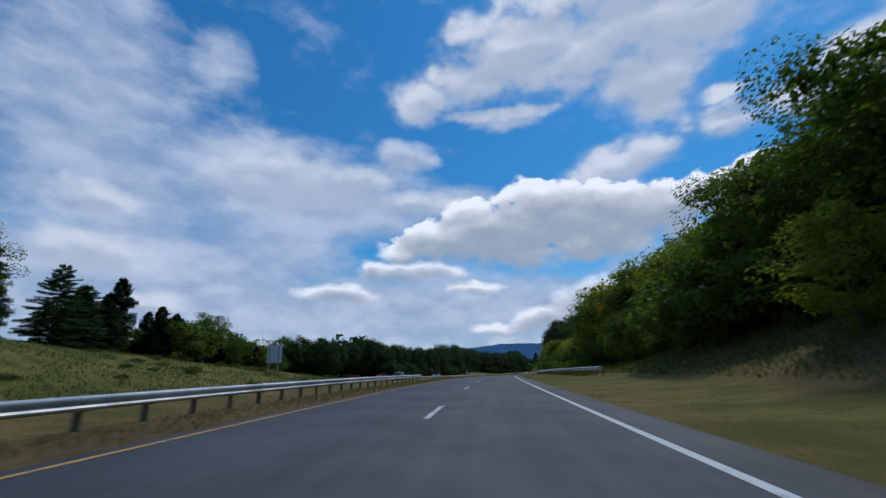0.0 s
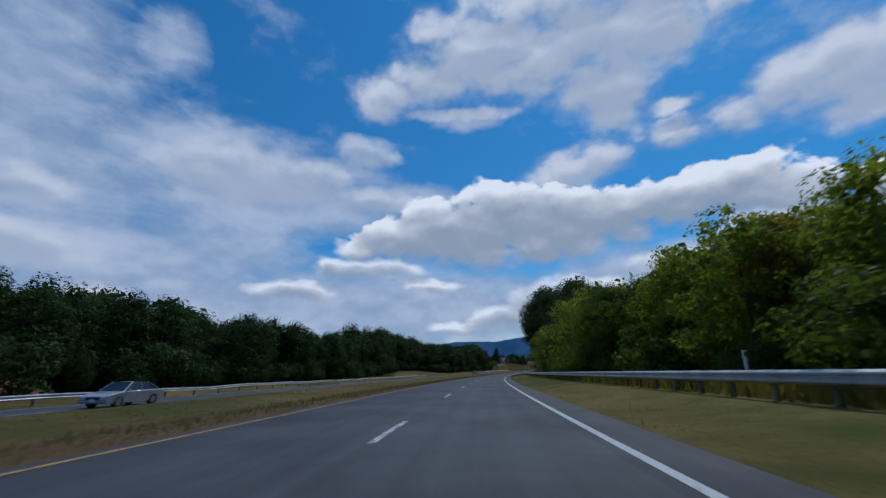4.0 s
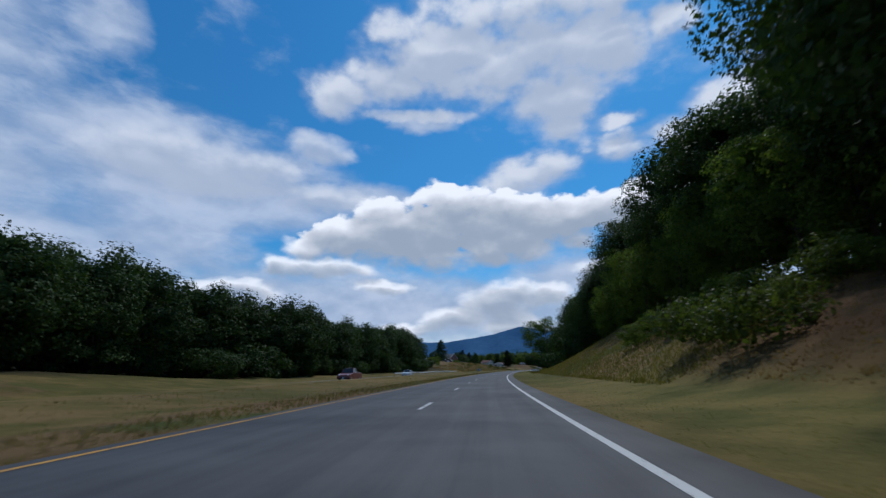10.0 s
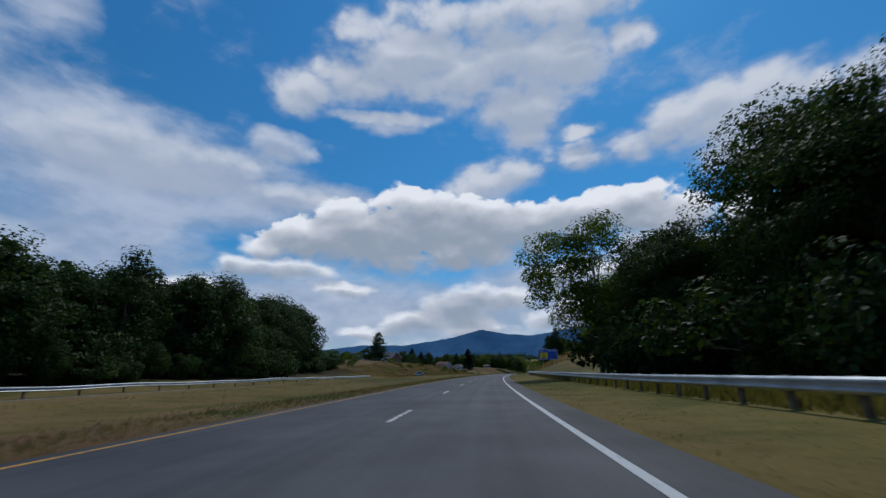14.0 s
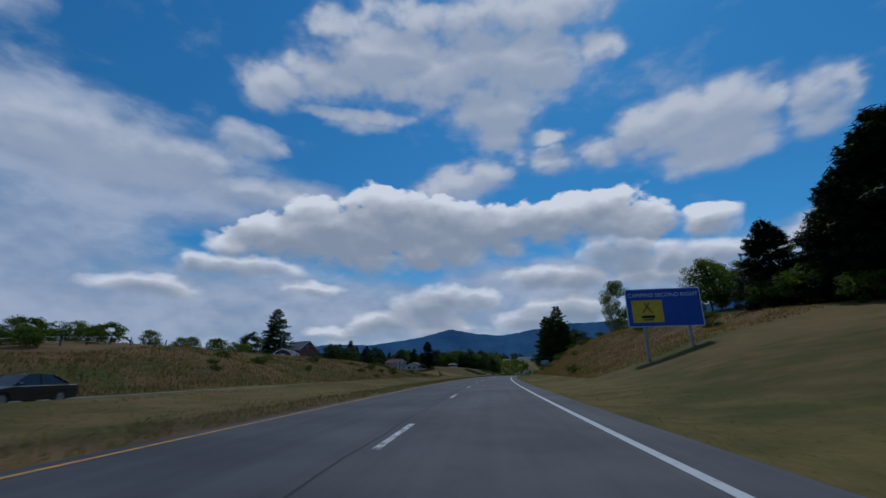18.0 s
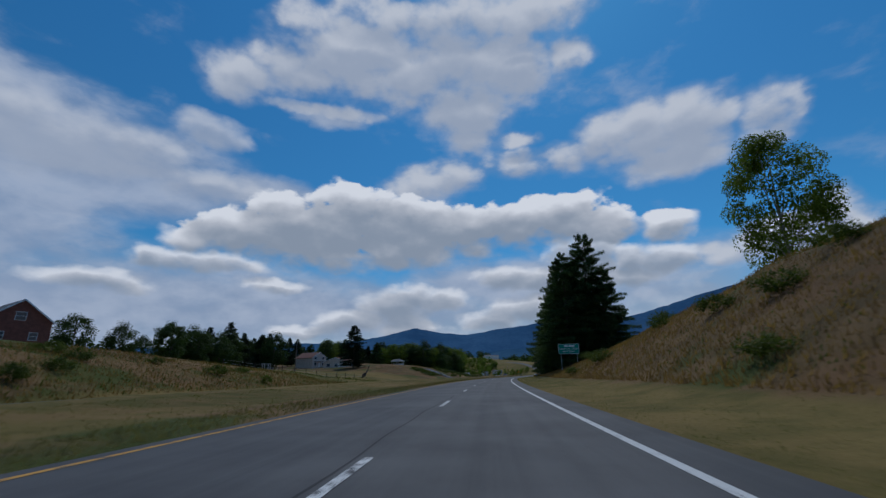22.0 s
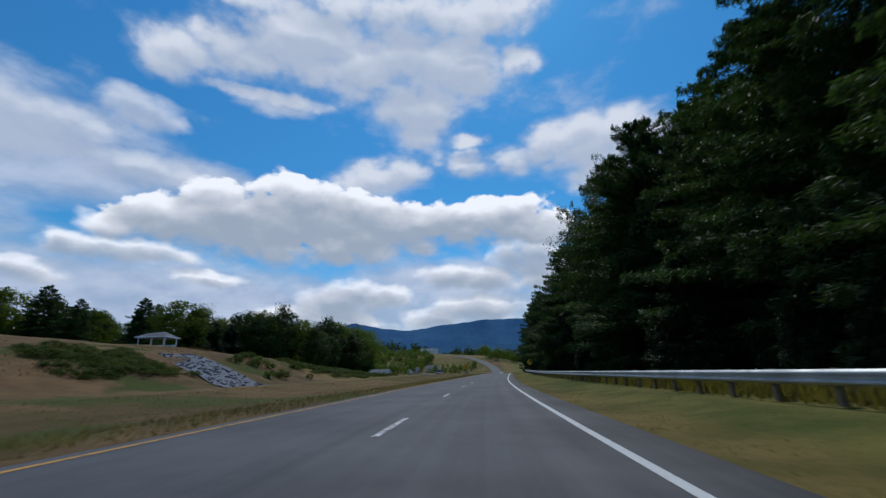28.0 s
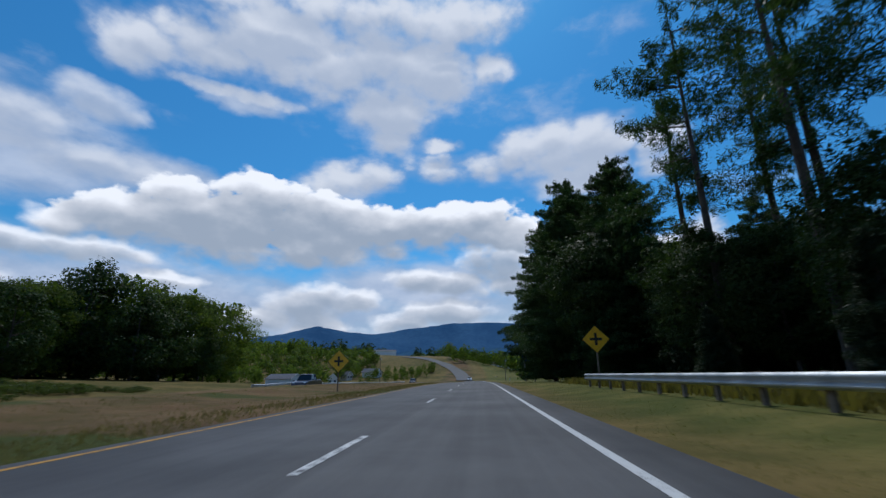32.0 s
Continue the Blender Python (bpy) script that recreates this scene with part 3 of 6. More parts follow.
def land_z(s, d):
    """Height of the ground above the road's level at (s, d)."""
    s, d = np.broadcast_arrays(np.asarray(s, dtype=float), np.asarray(d, dtype=float))
    oz = far_road_z(s)
    left = oz + table_z(LEFT_NEAR + LEFT_FAR, LEFT_D, s, d)
    right = table_z(RIGHT_NEAR + RIGHT_FAR, RIGHT_D, s, d)
    t = np.clip((-d - 6.6) / (18.2 - 6.6), 0, 1)
    crest = np.interp(s, (60, 130, 200, 260, 440, 500, 700, 760, 850, 920), (-0.25, -0.2, 0.0, 0.3, 0.3, 0.26, 0.3, 0.38, 0.36, 0.1))
    median = np.where(t < 0.84, crest * t - 0.22 * np.sin(np.pi * np.clip(t / 0.84, 0, 1)) ** 2, crest + (oz - crest) * (t - 0.84) / 0.16)
    z = np.where(d < -27.9, left, np.where(d < -6.6, median, np.where(d < 4.0, 0.0, right)))
    z = np.where((d > -27.9) & (d < -18.2), oz, z)
    sunk = ((d > -5.68) & (d < 2.85)) | ((d > -27.4) & (d < -18.7))
    z = np.where(sunk, z - 0.12, z)
    away = np.maximum(np.abs(d + 8) - 130, 0)
    far = np.maximum(s - 1050, 0)
    z = z + away * 0.012 * smooth(0, 500, away) + smooth(0, 600, far) * np.abs(d + 8) * 0.012
    z = z + 15.0 * smooth(1000, 1150, s) * smooth(70, -30, d) * smooth(-460, -130, d)
    rough = np.clip((np.abs(d + 8) - 18) / 12, 0, 1) * smooth(1120, 980, s)
    return z + rough * 0.28 * (np.sin(s * 0.21 + d * 0.13) * np.sin(d * 0.33 - s * 0.07) + 0.5 * np.sin(s * 0.53 + 1.3) * np.sin(d * 0.61))


def land_cover(s, d):
    """How dry, red, lush and wooded the ground is."""
    bank_r = smooth(5.5, 9, d) * np.clip(smooth(505, 530, s) * smooth(684, 668, s) + 0.9 * smooth(285, 300, s) * smooth(358, 345, s) + 0.5 * smooth(60, 40, s), 0, 1)
    bank_l = smooth(-28.5, -31, d) * np.clip(0.65 * smooth(485, 505, s) * smooth(660, 630, s) + smooth(718, 745, s) * smooth(808, 790, s) + 0.6 * smooth(262, 272, s) * smooth(305, 290, s) + 0.15 * smooth(95, 70, s), 0, 1)
    side = 0.45 * smooth(5, 8, d) * smooth(425, 450, s) * smooth(530, 505, s)
    med = (0.42 + 0.2 * smooth(690, 730, s)) * smooth(-6.5, -9, d) * smooth(-18.5, -16, d)
    edge = 0.8 * smooth(-9.2, -7.2, d) * smooth(-5.4, -5.7, d)
    dry = np.clip(bank_r + bank_l + med + edge + side, 0, 1)
    red = smooth(7.5, 10.5, d) * smooth(240, 252, s) * smooth(300, 280, s)
    red = np.clip(red + smooth(-30, -33, d) * smooth(-46, -42, d) * smooth(100, 108, s) * smooth(140, 128, s), 0, 1) * 0.85
    lush = smooth(3.4, 5, d) * (1 - 0.7 * smooth(425, 450, s) * smooth(680, 650, s)) * np.clip(0.6 + 0.4 * smooth(690, 700, s), 0, 1) * (1 - bank_r)
    lush = np.clip(lush + 0.9 * smooth(-29, -32, d) * smooth(-120, -90, d) * smooth(104, 84, s), 0, 1)
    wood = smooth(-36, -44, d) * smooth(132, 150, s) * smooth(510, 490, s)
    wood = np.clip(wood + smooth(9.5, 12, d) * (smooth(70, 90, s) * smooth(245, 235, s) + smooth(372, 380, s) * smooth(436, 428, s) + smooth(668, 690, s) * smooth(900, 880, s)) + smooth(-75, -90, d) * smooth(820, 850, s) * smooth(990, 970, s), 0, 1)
    near = smooth(170, 95, np.abs(d + 8))
    return dry * (1 - wood) * near, red * near, lush * near, wood * near


def build_ground():
    s = np.concatenate([np.arange(-600, -60, 60), np.arange(-60, 960, 4.0), np.arange(960, 1500, 20.0), np.arange(1500, 4601, 150.0)])
    d = np.array([-3600, -2600, -1800, -1200, -800, -550, -380, -280, -210, -165, -130, -105, -85, -72, -60, -53, -46, -42, -38, -35.5, -33,
                  -31.2, -29.5, -28.6, -27.9, -27.4, -27.2, -18.9, -18.7, -18.2, -16.5, -14.5, -12.4, -10.5, -9, -7.6, -6.6, -5.9, -5.7, -5.6, 2.75, 2.85, 3.05, 4.0, 5.0, 6.0, 7.0,
                  8.0, 9.5, 12, 15, 18, 22, 26, 33, 40, 55, 80, 120, 180, 280, 420, 600, 800, 1000], dtype=float)
    S, D = np.meshgrid(s, d, indexing="ij")
    V = place(S, D, land_z(S, D)).reshape(-1, 3)
    n, m = S.shape
    i, j = np.meshgrid(np.arange(n - 1), np.arange(m - 1), indexing="ij")
    a = (i * m + j).ravel()
    me = mesh_from("ground", V, np.stack([a, a + 1, a + m + 1, a + m], 1), GRASS, True)
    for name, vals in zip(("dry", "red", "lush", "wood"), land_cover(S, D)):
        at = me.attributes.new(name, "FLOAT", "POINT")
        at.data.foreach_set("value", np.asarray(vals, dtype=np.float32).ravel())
    return tagged(new("ground", me), "mown verges, dry banks and grassy hills", "ground", kind="structure")


ground = build_ground()

# ---- carriageways and their markings ----
_s = np.arange(-200, 1013, 4.0)
road = tagged(new("road", strip("road", _s, [(-5.74, -0.22), (-5.72, 0.0), (-1.71, 0.02), (1.95, 0.01), (2.95, 0.0), (3.02, -0.22)], ASPHALT)),
              "worn grey asphalt carriageway curving through grassland", "road", kind="structure")
far_road = tagged(new("road_far", strip("road_far", _s, [(-27.52, lambda s: far_road_z(s) - 0.2), (-27.5, far_road_z), (-18.5, far_road_z), (-18.48, lambda s: far_road_z(s) - 0.2)], OLD_ASPHALT, 0.01)),
                  "pale old asphalt of the opposite carriageway", "road", kind="structure")


def line(name, a, b, d, w, mat, parent, z=0.0, label=""):
    s = np.arange(a, b + 0.1, 4.0)
    ob = new(name, strip(name, s, [(d - w / 2, z), (d + w / 2, z)], mat, 0.024))
    return adopt(ob, parent, label)


line("edge_line", -60, 1008, 1.95, 0.15, WHITE_PAINT, road, -0.009, label="worn white edge line")
line("median_line", -60, 89, -5.37, 0.12, YELLOW_PAINT, road, -0.017, label="faded orange-yellow edge line")
line("median_line", 108, 1008, -5.37, 0.12, YELLOW_PAINT, road, -0.017, label="faded orange-yellow edge line")
line("edge_line", -60, 1008, -26.4, 0.15, WHITE_PAINT, far_road, far_road_z)
line("median_line", -60, 1008, -19.2, 0.14, YELLOW_PAINT, far_road, far_road_z)


def dash_starts():
    """Where each dash begins: ten feet of paint in every forty, the spacing drifting slightly along the way."""
    s = np.arange(-60.0, 1000.0, 0.25)
    drift = np.interp(s, (9.4, 60.9, 162.8, 225.4, 276.7, 354, 454, 502, 609, 655, 723, 746, 817), (0, 2.74, 7.1, 8.8, 11.3, 15.6, 17.95, 17.5, 14.8, 11.5, 6.2, 5.4, 3.0))
    return np.interp(9.4 + 12.19 * np.arange(-5, 80), s - drift, s)


def build_dashes():
    for k, a in enumerate(dash_starts()):
        s = np.linspace(a, a + 3.05, 4)
        adopt(new("lane_dash", strip("lane_dash", s, [(-1.775, 0.0), (-1.645, 0.0)], DASH_PAINT, 0.026)), road)
        if k % 2 == 0:
            adopt(new("lane_dash", strip("lane_dash", s, [(-22.9, far_road_z), (-22.77, far_road_z)], DASH_PAINT, 0.016)), far_road)


build_dashes()


def build_seam():
    """Dark sealant poured along the joint between the lanes, broken here and there."""
    rng = np.random.default_rng(88)
    a = 335.0
    while a < 600:
        b = a + rng.uniform(18, 60)
        s = np.arange(a, b, 1.0)
        d = -1.92 + 0.05 * np.sin(s * 0.31) + 0.03 * np.sin(s * 1.3)
        V = np.stack([place(s, d - 0.02, 0.0215), place(s, d + 0.022, 0.0215)], 1).reshape(-1, 3)
        F = [(2 * i, 2 * i + 1, 2 * i + 3, 2 * i + 2) for i in range(len(s) - 1)]
        adopt(new("tar_seam", mesh_from("tar_seam", V, F, TAR)), road, "dark tar sealant")
        a = b + rng.uniform(2, 25)


build_seam()


def hill_road():
    """Where the highway climbs the hill beyond the valley."""
    s = np.arange(1004, 1152, 6.0)
    mid = np.interp(s, (1004, 1030, 1055, 1080, 1105, 1130, 1152), (-6, -7.5, -11, -17.5, -28, -40, -52))
    rows = [place(s, mid + o, np.maximum(land_z(s, mid + o), 0) + 0.35) for o in (-3.6, 0.0, 3.6)]
    V = np.stack(rows, 1).reshape(-1, 3)
    F = [(i * 3 + j, i * 3 + j + 1, i * 3 + j + 4, i * 3 + j + 3) for i in range(len(s) - 1) for j in range(2)]
    return tagged(new("road_hill", mesh_from("road_hill", V, F, OLD_ASPHALT)), "pale asphalt highway climbing the far hill", "road", kind="structure")


hill_road()
crossover = tagged(new("crossover", strip("crossover", np.linspace(90, 107, 6), [(-18.6, lambda s: far_road_z(s) + 0.004), (-12.0, -0.42), (-5.7, 0.0)], OLD_ASPHALT, 0.02)),
                   "pale paved crossover through the median", "crossover", kind="structure")


# ---- mountains ----
RIDGE = [(-60, 3.0), (-40, 3.3), (-20, 3.0), (-5, 2.9), (1.7, 3.0), (6.5, 3.7), (12.4, 3.7), (16.8, 4.4), (18.9, 4.7), (20.8, 5.2), (22.3, 5.6), (23.8, 5.2), (25.5, 4.9), (28.9, 4.6),
         (32.8, 5.3), (37, 5.8), (41.4, 6.0), (45.5, 5.8), (50, 6.6), (56, 8.2), (61, 9.2), (66, 9.6), (75, 9.2), (90, 7.5), (110, 6.0), (130, 5.0)]
MID = place(420.0, 0.0)


def build_mountain(name, dist, scale, drop, mat, label, seed):
    az = np.arange(-60, 130.1, 0.5)
    el = np.interp(az, [r[0] for r in RIDGE], [r[1] for r in RIDGE]) * scale - drop
    rng = np.random.default_rng(seed)
    el = el + 0.12 * np.convolve(rng.normal(size=len(az) + 6), np.ones(7) / 7, "valid") + 0.015 * rng.normal(size=len(az))
    rows, steps = [], 14
    spur = 0.5 + 0.5 * np.sin(az * 0.9 + seed) * np.sin(az * 0.37 + 2 * seed)
    for k in range(steps + 1):
        f = k / steps
        h = np.tan(np.radians(el)) * dist * (f ** 1.25) * (1 + 0.12 * np.sin(f * math.pi) * (spur - 0.5))
        r = dist - (1 - f) * (900 + 350 * spur)
        a = np.radians(az)
        rows.append(np.stack([MID[0] + r * np.sin(a), MID[1] + r * np.cos(a), h - 20 * (1 - f)], -1))
    V = np.stack(rows, 0)
    n, m = V.shape[:2]
    i, j = np.meshgrid(np.arange(n - 1), np.arange(m - 1), indexing="ij")
    a = (i * m + j).ravel()
    me = mesh_from(name, V.reshape(-1, 3), np.stack([a, a + 1, a + m + 1, a + m], 1), mat, True)
    return tagged(new(name, me), label, "mountain", kind="structure")


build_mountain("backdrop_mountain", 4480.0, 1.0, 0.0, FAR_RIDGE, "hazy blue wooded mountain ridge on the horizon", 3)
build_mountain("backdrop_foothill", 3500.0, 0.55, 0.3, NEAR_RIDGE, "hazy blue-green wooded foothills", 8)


# ---- trees ----
def leaf_quads(rng, centres, normals, size, aspect=1.0, droop=0.0, slim=0.62):
    """Diamond leaves round the centres, facing roughly along the normals."""
    n = len(centres)
    nrm = normals + rng.normal(size=(n, 3)) * 0.55
    nrm /= np.linalg.norm(nrm, axis=1, keepdims=True) + 1e-9
    t = np.cross(nrm, rng.normal(size=(n, 3)))
    t /= np.linalg.norm(t, axis=1, keepdims=True) + 1e-9
    b = np.cross(nrm, t)
    w = (size * rng.uniform(0.6, 1.35, n))[:, None]
    c = np.empty((n, 4, 3))
    c[:, 0] = centres - t * w * aspect
    c[:, 1] = centres - b * w * slim + nrm * w * 0.16
    c[:, 2] = centres + t * w * aspect
    c[:, 3] = centres + b * w * slim + nrm * w * 0.16
    c[:, :, 2] -= droop * w * 0.3
    return c


def crown_puffs(rng, h, spread, base, count, lop=0.18, fat=1.0):
    """Clumps of foliage on an uneven egg: centres, radii."""
    v = rng.normal(size=(count, 3))
    v /= np.linalg.norm(v, axis=1, keepdims=True)
    ph = rng.uniform(0, 6.28, 4)
    lump = 1 + lop * (np.sin(3 * np.arctan2(v[:, 1], v[:, 0]) + ph[0]) * 0.5 + np.sin(4 * v[:, 2] + ph[1]) * 0.6 + 0.6 * np.sin(5 * v[:, 0] + 3 * v[:, 1] + ph[2]))
    r = rng.uniform(0.5, 1.0, count) ** 0.45 * lump
    mid, half = h * (1 + base) / 2, h * (1 - base) / 2
    wide = spread * np.clip(1.05 - 0.35 * np.maximum(v[:, 2], 0) ** 2, 0.3, 1.2)
    c = np.stack([v[:, 0] * wide * r, v[:, 1] * wide * r, mid + v[:, 2] * half * r * 0.92], 1)
    return c, spread * fat * rng.uniform(0.22, 0.38, count)


def broadleaf_meshes(seed, h, spread, base, puffs, leaves, size, leaf_mat, bark_mat, open_crown=False, lop=0.18, fat=1.0, girth=1.0):
    rng = np.random.default_rng(seed)
    c, r = crown_puffs(rng, h, spread, base, puffs, lop, fat)
    k = np.repeat(np.arange(puffs), leaves)
    v = rng.normal(size=(len(k), 3))
    v /= np.linalg.norm(v, axis=1, keepdims=True)
    v[:, 2] = v[:, 2] * 0.8 + 0.12
    rad = r[k] * rng.uniform(0.62, 1.0, len(k)) ** 0.7
    pos = c[k] + v * rad[:, None] * np.array([1, 1, 0.8])
    out = pos - np.array([0, 0, h * 0.55])
    out /= np.linalg.norm(out, axis=1, keepdims=True)
    q = leaf_quads(rng, pos, v * 0.7 + out * 0.5 + np.array([0, 0, 0.45]), size)
    if not open_crown:
        m = puffs * 9
        kk = rng.integers(0, puffs, m)
        inner = c[kk] * np.array([0.72, 0.72, 1]) + rng.normal(size=(m, 3)) * spread * 0.1
        inner[:, 2] = np.maximum(inner[:, 2], h * base * 0.9)
        q = np.concatenate([q, leaf_quads(rng, inner, rng.normal(size=(m, 3)), min(spread * 0.08, 0.42))])
    crown = quads_mesh("crown", q, leaf_mat)
    bm = bmesh.new()
    tr = h * 0.012 * girth
    bend = rng.normal(size=2) * h * 0.02
    rod(bm, (0, 0, -0.4), (bend[0], bend[1], h * 0.45), tr * 1.35, tr * 0.8, 7, False)
    rod(bm, (bend[0], bend[1], h * 0.45), (bend[0] * 0.3, bend[1] * 0.2, h * 0.85), tr * 0.8, tr * 0.2, 6, False)
    for n in range(7 if not open_crown else 11):
        t = rng.uniform(0.22, 0.75)
        p0 = np.array([bend[0] * min(t * 2, 1), bend[1] * min(t * 2, 1), h * t * 0.95])
        p1 = c[rng.integers(0, puffs)]
        p1 = p1 * np.array([0.85, 0.85, 1.0])
        p1[2] = max(p1[2], p0[2] + h * 0.06)
        rod(bm, p0, p1, tr * 0.45, tr * 0.1, 5, False)
    trunk = bpy.data.meshes.new("trunk")
    bm.to_mesh(trunk)
    bm.free()
    trunk.materials.append(bark_mat)
    return trunk, crown


def conifer_meshes(seed, h, spread, base, whorls, tufts, size, leaf_mat, bark_mat, layered=0.35, ragged=0.25, limbs=7, girth=1.0):
    """A conifer: whorls of boughs, each a flat spray of needle tufts, wide below and narrow at the top."""
    rng = np.random.default_rng(seed)
    quads, bm = [], bmesh.new()
    tr = h * 0.012 * girth
    rod(bm, (0, 0, -0.4), (0, 0, h * 0.97), tr * 1.3, tr * 0.12, 7, False)
    for w in range(whorls):
        t = base + (1 - base) * (w + 0.3) / whorls
        reach0 = spread * (1 - t) ** 0.65 * min(1.0, 0.6 + 1.8 * (t - base + 0.02)) + 0.02 * h
        for b in range(limbs):
            a = rng.uniform(0, 6.283)
            reach = reach0 * (1 + ragged * rng.normal())
            reach = max(reach, 0.15 * spread * (1 - t) + 0.05)
            z0 = h * t + rng.normal() * h * 0.008
            rise = (0.18 if t > 0.6 else 0.02 - 0.12 * (1 - t)) * reach
            n = max(4, int(tufts * reach / spread))
            f = rng.uniform(0.18, 1.0, n) ** 0.75
            side = rng.normal(size=n) * 0.16 * reach * (1.15 - f)
            x = np.cos(a) * f * reach - np.sin(a) * side
            y = np.sin(a) * f * reach + np.cos(a) * side
            z = z0 + rise * f + layered * h * 0.012 * rng.normal(size=n) + 0.03 * reach * np.maximum(f - 0.6, 0)
            pos = np.stack([x, y, z], 1)
            nr = np.tile(np.array([np.cos(a) * 0.25, np.sin(a) * 0.25, 0.9]), (n, 1))
            quads.append(leaf_quads(rng, pos, nr, size, 1.5, 0.6, 0.24))
            if w % 2 == 0 and b % 2 == 0:
                rod(bm, (0, 0, z0), (np.cos(a) * reach * 0.85, np.sin(a) * reach * 0.85, z0 + rise * 0.85), tr * 0.3, tr * 0.06, 4, False)
    crown = quads_mesh("crown", np.concatenate(quads), leaf_mat)
    trunk = bpy.data.meshes.new("trunk")
    bm.to_mesh(trunk)
    bm.free()
    trunk.materials.append(bark_mat)
    return trunk, crown


class Kind:
    """A kind of tree: a few grown meshes, planted again and again."""

    def __init__(self, name, label, category, height, meshes, group=""):
        self.name, self.label, self.category, self.height, self.meshes, self.group = name, label, category, height, meshes, group

    def plant(self, s, d, h, rng, label="", wide=1.0, sink=0.0):
        trunk, crown = self.meshes[int(rng.integers(0, len(self.meshes)))]
        k = h / self.height
        z = float(land_z(s, d)) - sink
        m = spot(s, d, z, rng.uniform(0, 360)) @ Matrix.Diagonal((k * wide, k * wide, k, 1))
        e = empty_at(self.name, m, label or self.label, self.category, self.group)
        adopt(new("trunk", trunk), e)
        adopt(new("crown", crown), e)
        return e


def plant_rows(kinds, weights, s0, s1, d0, d1, count, h0, h1, seed, wide=(0.9, 1.2), gap=0.0, label=""):
    """Trees strewn over a stretch, kept a little apart."""
    rng = np.random.default_rng(seed)
    done = []
    tries = 0
    while len(done) < count and tries < count * 30:
        tries += 1
        s, d = rng.uniform(s0, s1), rng.uniform(d0, d1)
        if gap and any((s - a) ** 2 + (d - b) ** 2 < gap * gap for a, b in done):
            continue
        done.append((s, d))
        k = kinds[int(rng.choice(len(kinds), p=weights))]
        k.plant(s, d, rng.uniform(h0, h1), rng, wide=rng.uniform(*wide), label=label)


def grow_kinds():
    K = {}
    K["oak"] = Kind("oak_tree", "tall broadleaf tree with dense dark-green foliage", "tree", 22.0,
                    [broadleaf_meshes(11 + k, 22, 6.2, 0.10, 150, 210, 0.138, LEAF_DARK, BARK, girth=0.8) for k in range(3)])
    K["forest"] = Kind("forest_tree", "dark-green broadleaf tree in a dense roadside wood", "tree", 20.0,
                       [broadleaf_meshes(21 + k, 20, 5.6, 0.0, 90, 92, 0.25, LEAF_DARK, BARK, lop=0.1, fat=1.2) for k in range(3)])
    K["maple"] = Kind("maple_tree", "mid-green broadleaf tree with a leafy rounded crown", "tree", 12.0,
                      [broadleaf_meshes(31 + k, 12, 4.2, 0.04, 95, 165, 0.102, LEAF_MID, BARK) for k in range(3)])
    K["sapling"] = Kind("young_tree", "bright yellow-green young tree behind the roadside", "tree", 8.0,
                        [broadleaf_meshes(41 + k, 8, 2.9, 0.03, 70, 100, 0.1, LEAF_BRIGHT, BARK) for k in range(3)])
    K["gold"] = Kind("turning_tree", "young tree turning yellow-gold for autumn", "tree", 9.0,
                     [broadleaf_meshes(51, 9, 2.3, 0.15, 56, 90, 0.11, LEAF_GOLD, BARK)])
    K["bush"] = Kind("bush", "low green bush of tangled leaves", "bush", 2.5,
                     [broadleaf_meshes(61 + k, 2.5, 1.7, 0.02, 34, 80, 0.085, LEAF_MID, BARK) for k in range(2)])
    K["shrub"] = Kind("shrub", "dark shrub at the edge of the wood", "bush", 2.5,
                      [broadleaf_meshes(67 + k, 2.5, 1.9, 0.0, 34, 80, 0.09, LEAF_DARK, BARK) for k in range(2)])
    K["weed"] = Kind("weed_clump", "clump of tall green weeds on the bank", "weeds", 1.2,
                     [broadleaf_meshes(65 + k, 1.2, 1.5, 0.01, 30, 60, 0.06, WEED, BARK) for k in range(2)])
    K["open"] = Kind("airy_tree", "light-green tree with an open crown and pale trunk", "tree", 17.0,
                     [broadleaf_meshes(71, 17, 5.4, 0.12, 120, 210, 0.138, LEAF_MID, PALE_BARK, True), broadleaf_meshes(72, 17, 5.2, 0.15, 110, 210, 0.138, LEAF_MID, PALE_BARK, True)])
    K["pine"] = Kind("white_pine", "big white pine with layered dark-green boughs", "pine", 22.0,
                     [conifer_meshes(81 + k, 22, 7.2, 0.04, 36, 860, 0.115, NEEDLE, BARK, 0.55, 0.17, 8) for k in range(2)])
    K["spruce"] = Kind("spruce", "dark pointed spruce with drooping boughs", "spruce", 16.0,
                       [conifer_meshes(91, 16, 4.2, 0.05, 36, 260, 0.16, NEEDLE_DARK, BARK, 0.4, 0.16, 8)])
    K["cedar"] = Kind("cedar", "dense dark-green red cedar, pointed at the top", "cedar", 12.0,
                      [conifer_meshes(95 + k, 12, 3.4, 0.02, 34, 220, 0.15, NEEDLE_DARK, BARK, 1.2, 0.2, 9) for k in range(2)])
    K["lanky"] = Kind("scrub_pine", "lanky pine with a bare trunk and ragged thin crown", "pine", 22.0,
                      [conifer_meshes(99 + k, 22, 4.4, 0.42, 12, 330, 0.12, NEEDLE, BARK, 0.9, 0.45, 4, 0.8) for k in range(2)])
    return K


TREES = grow_kinds()


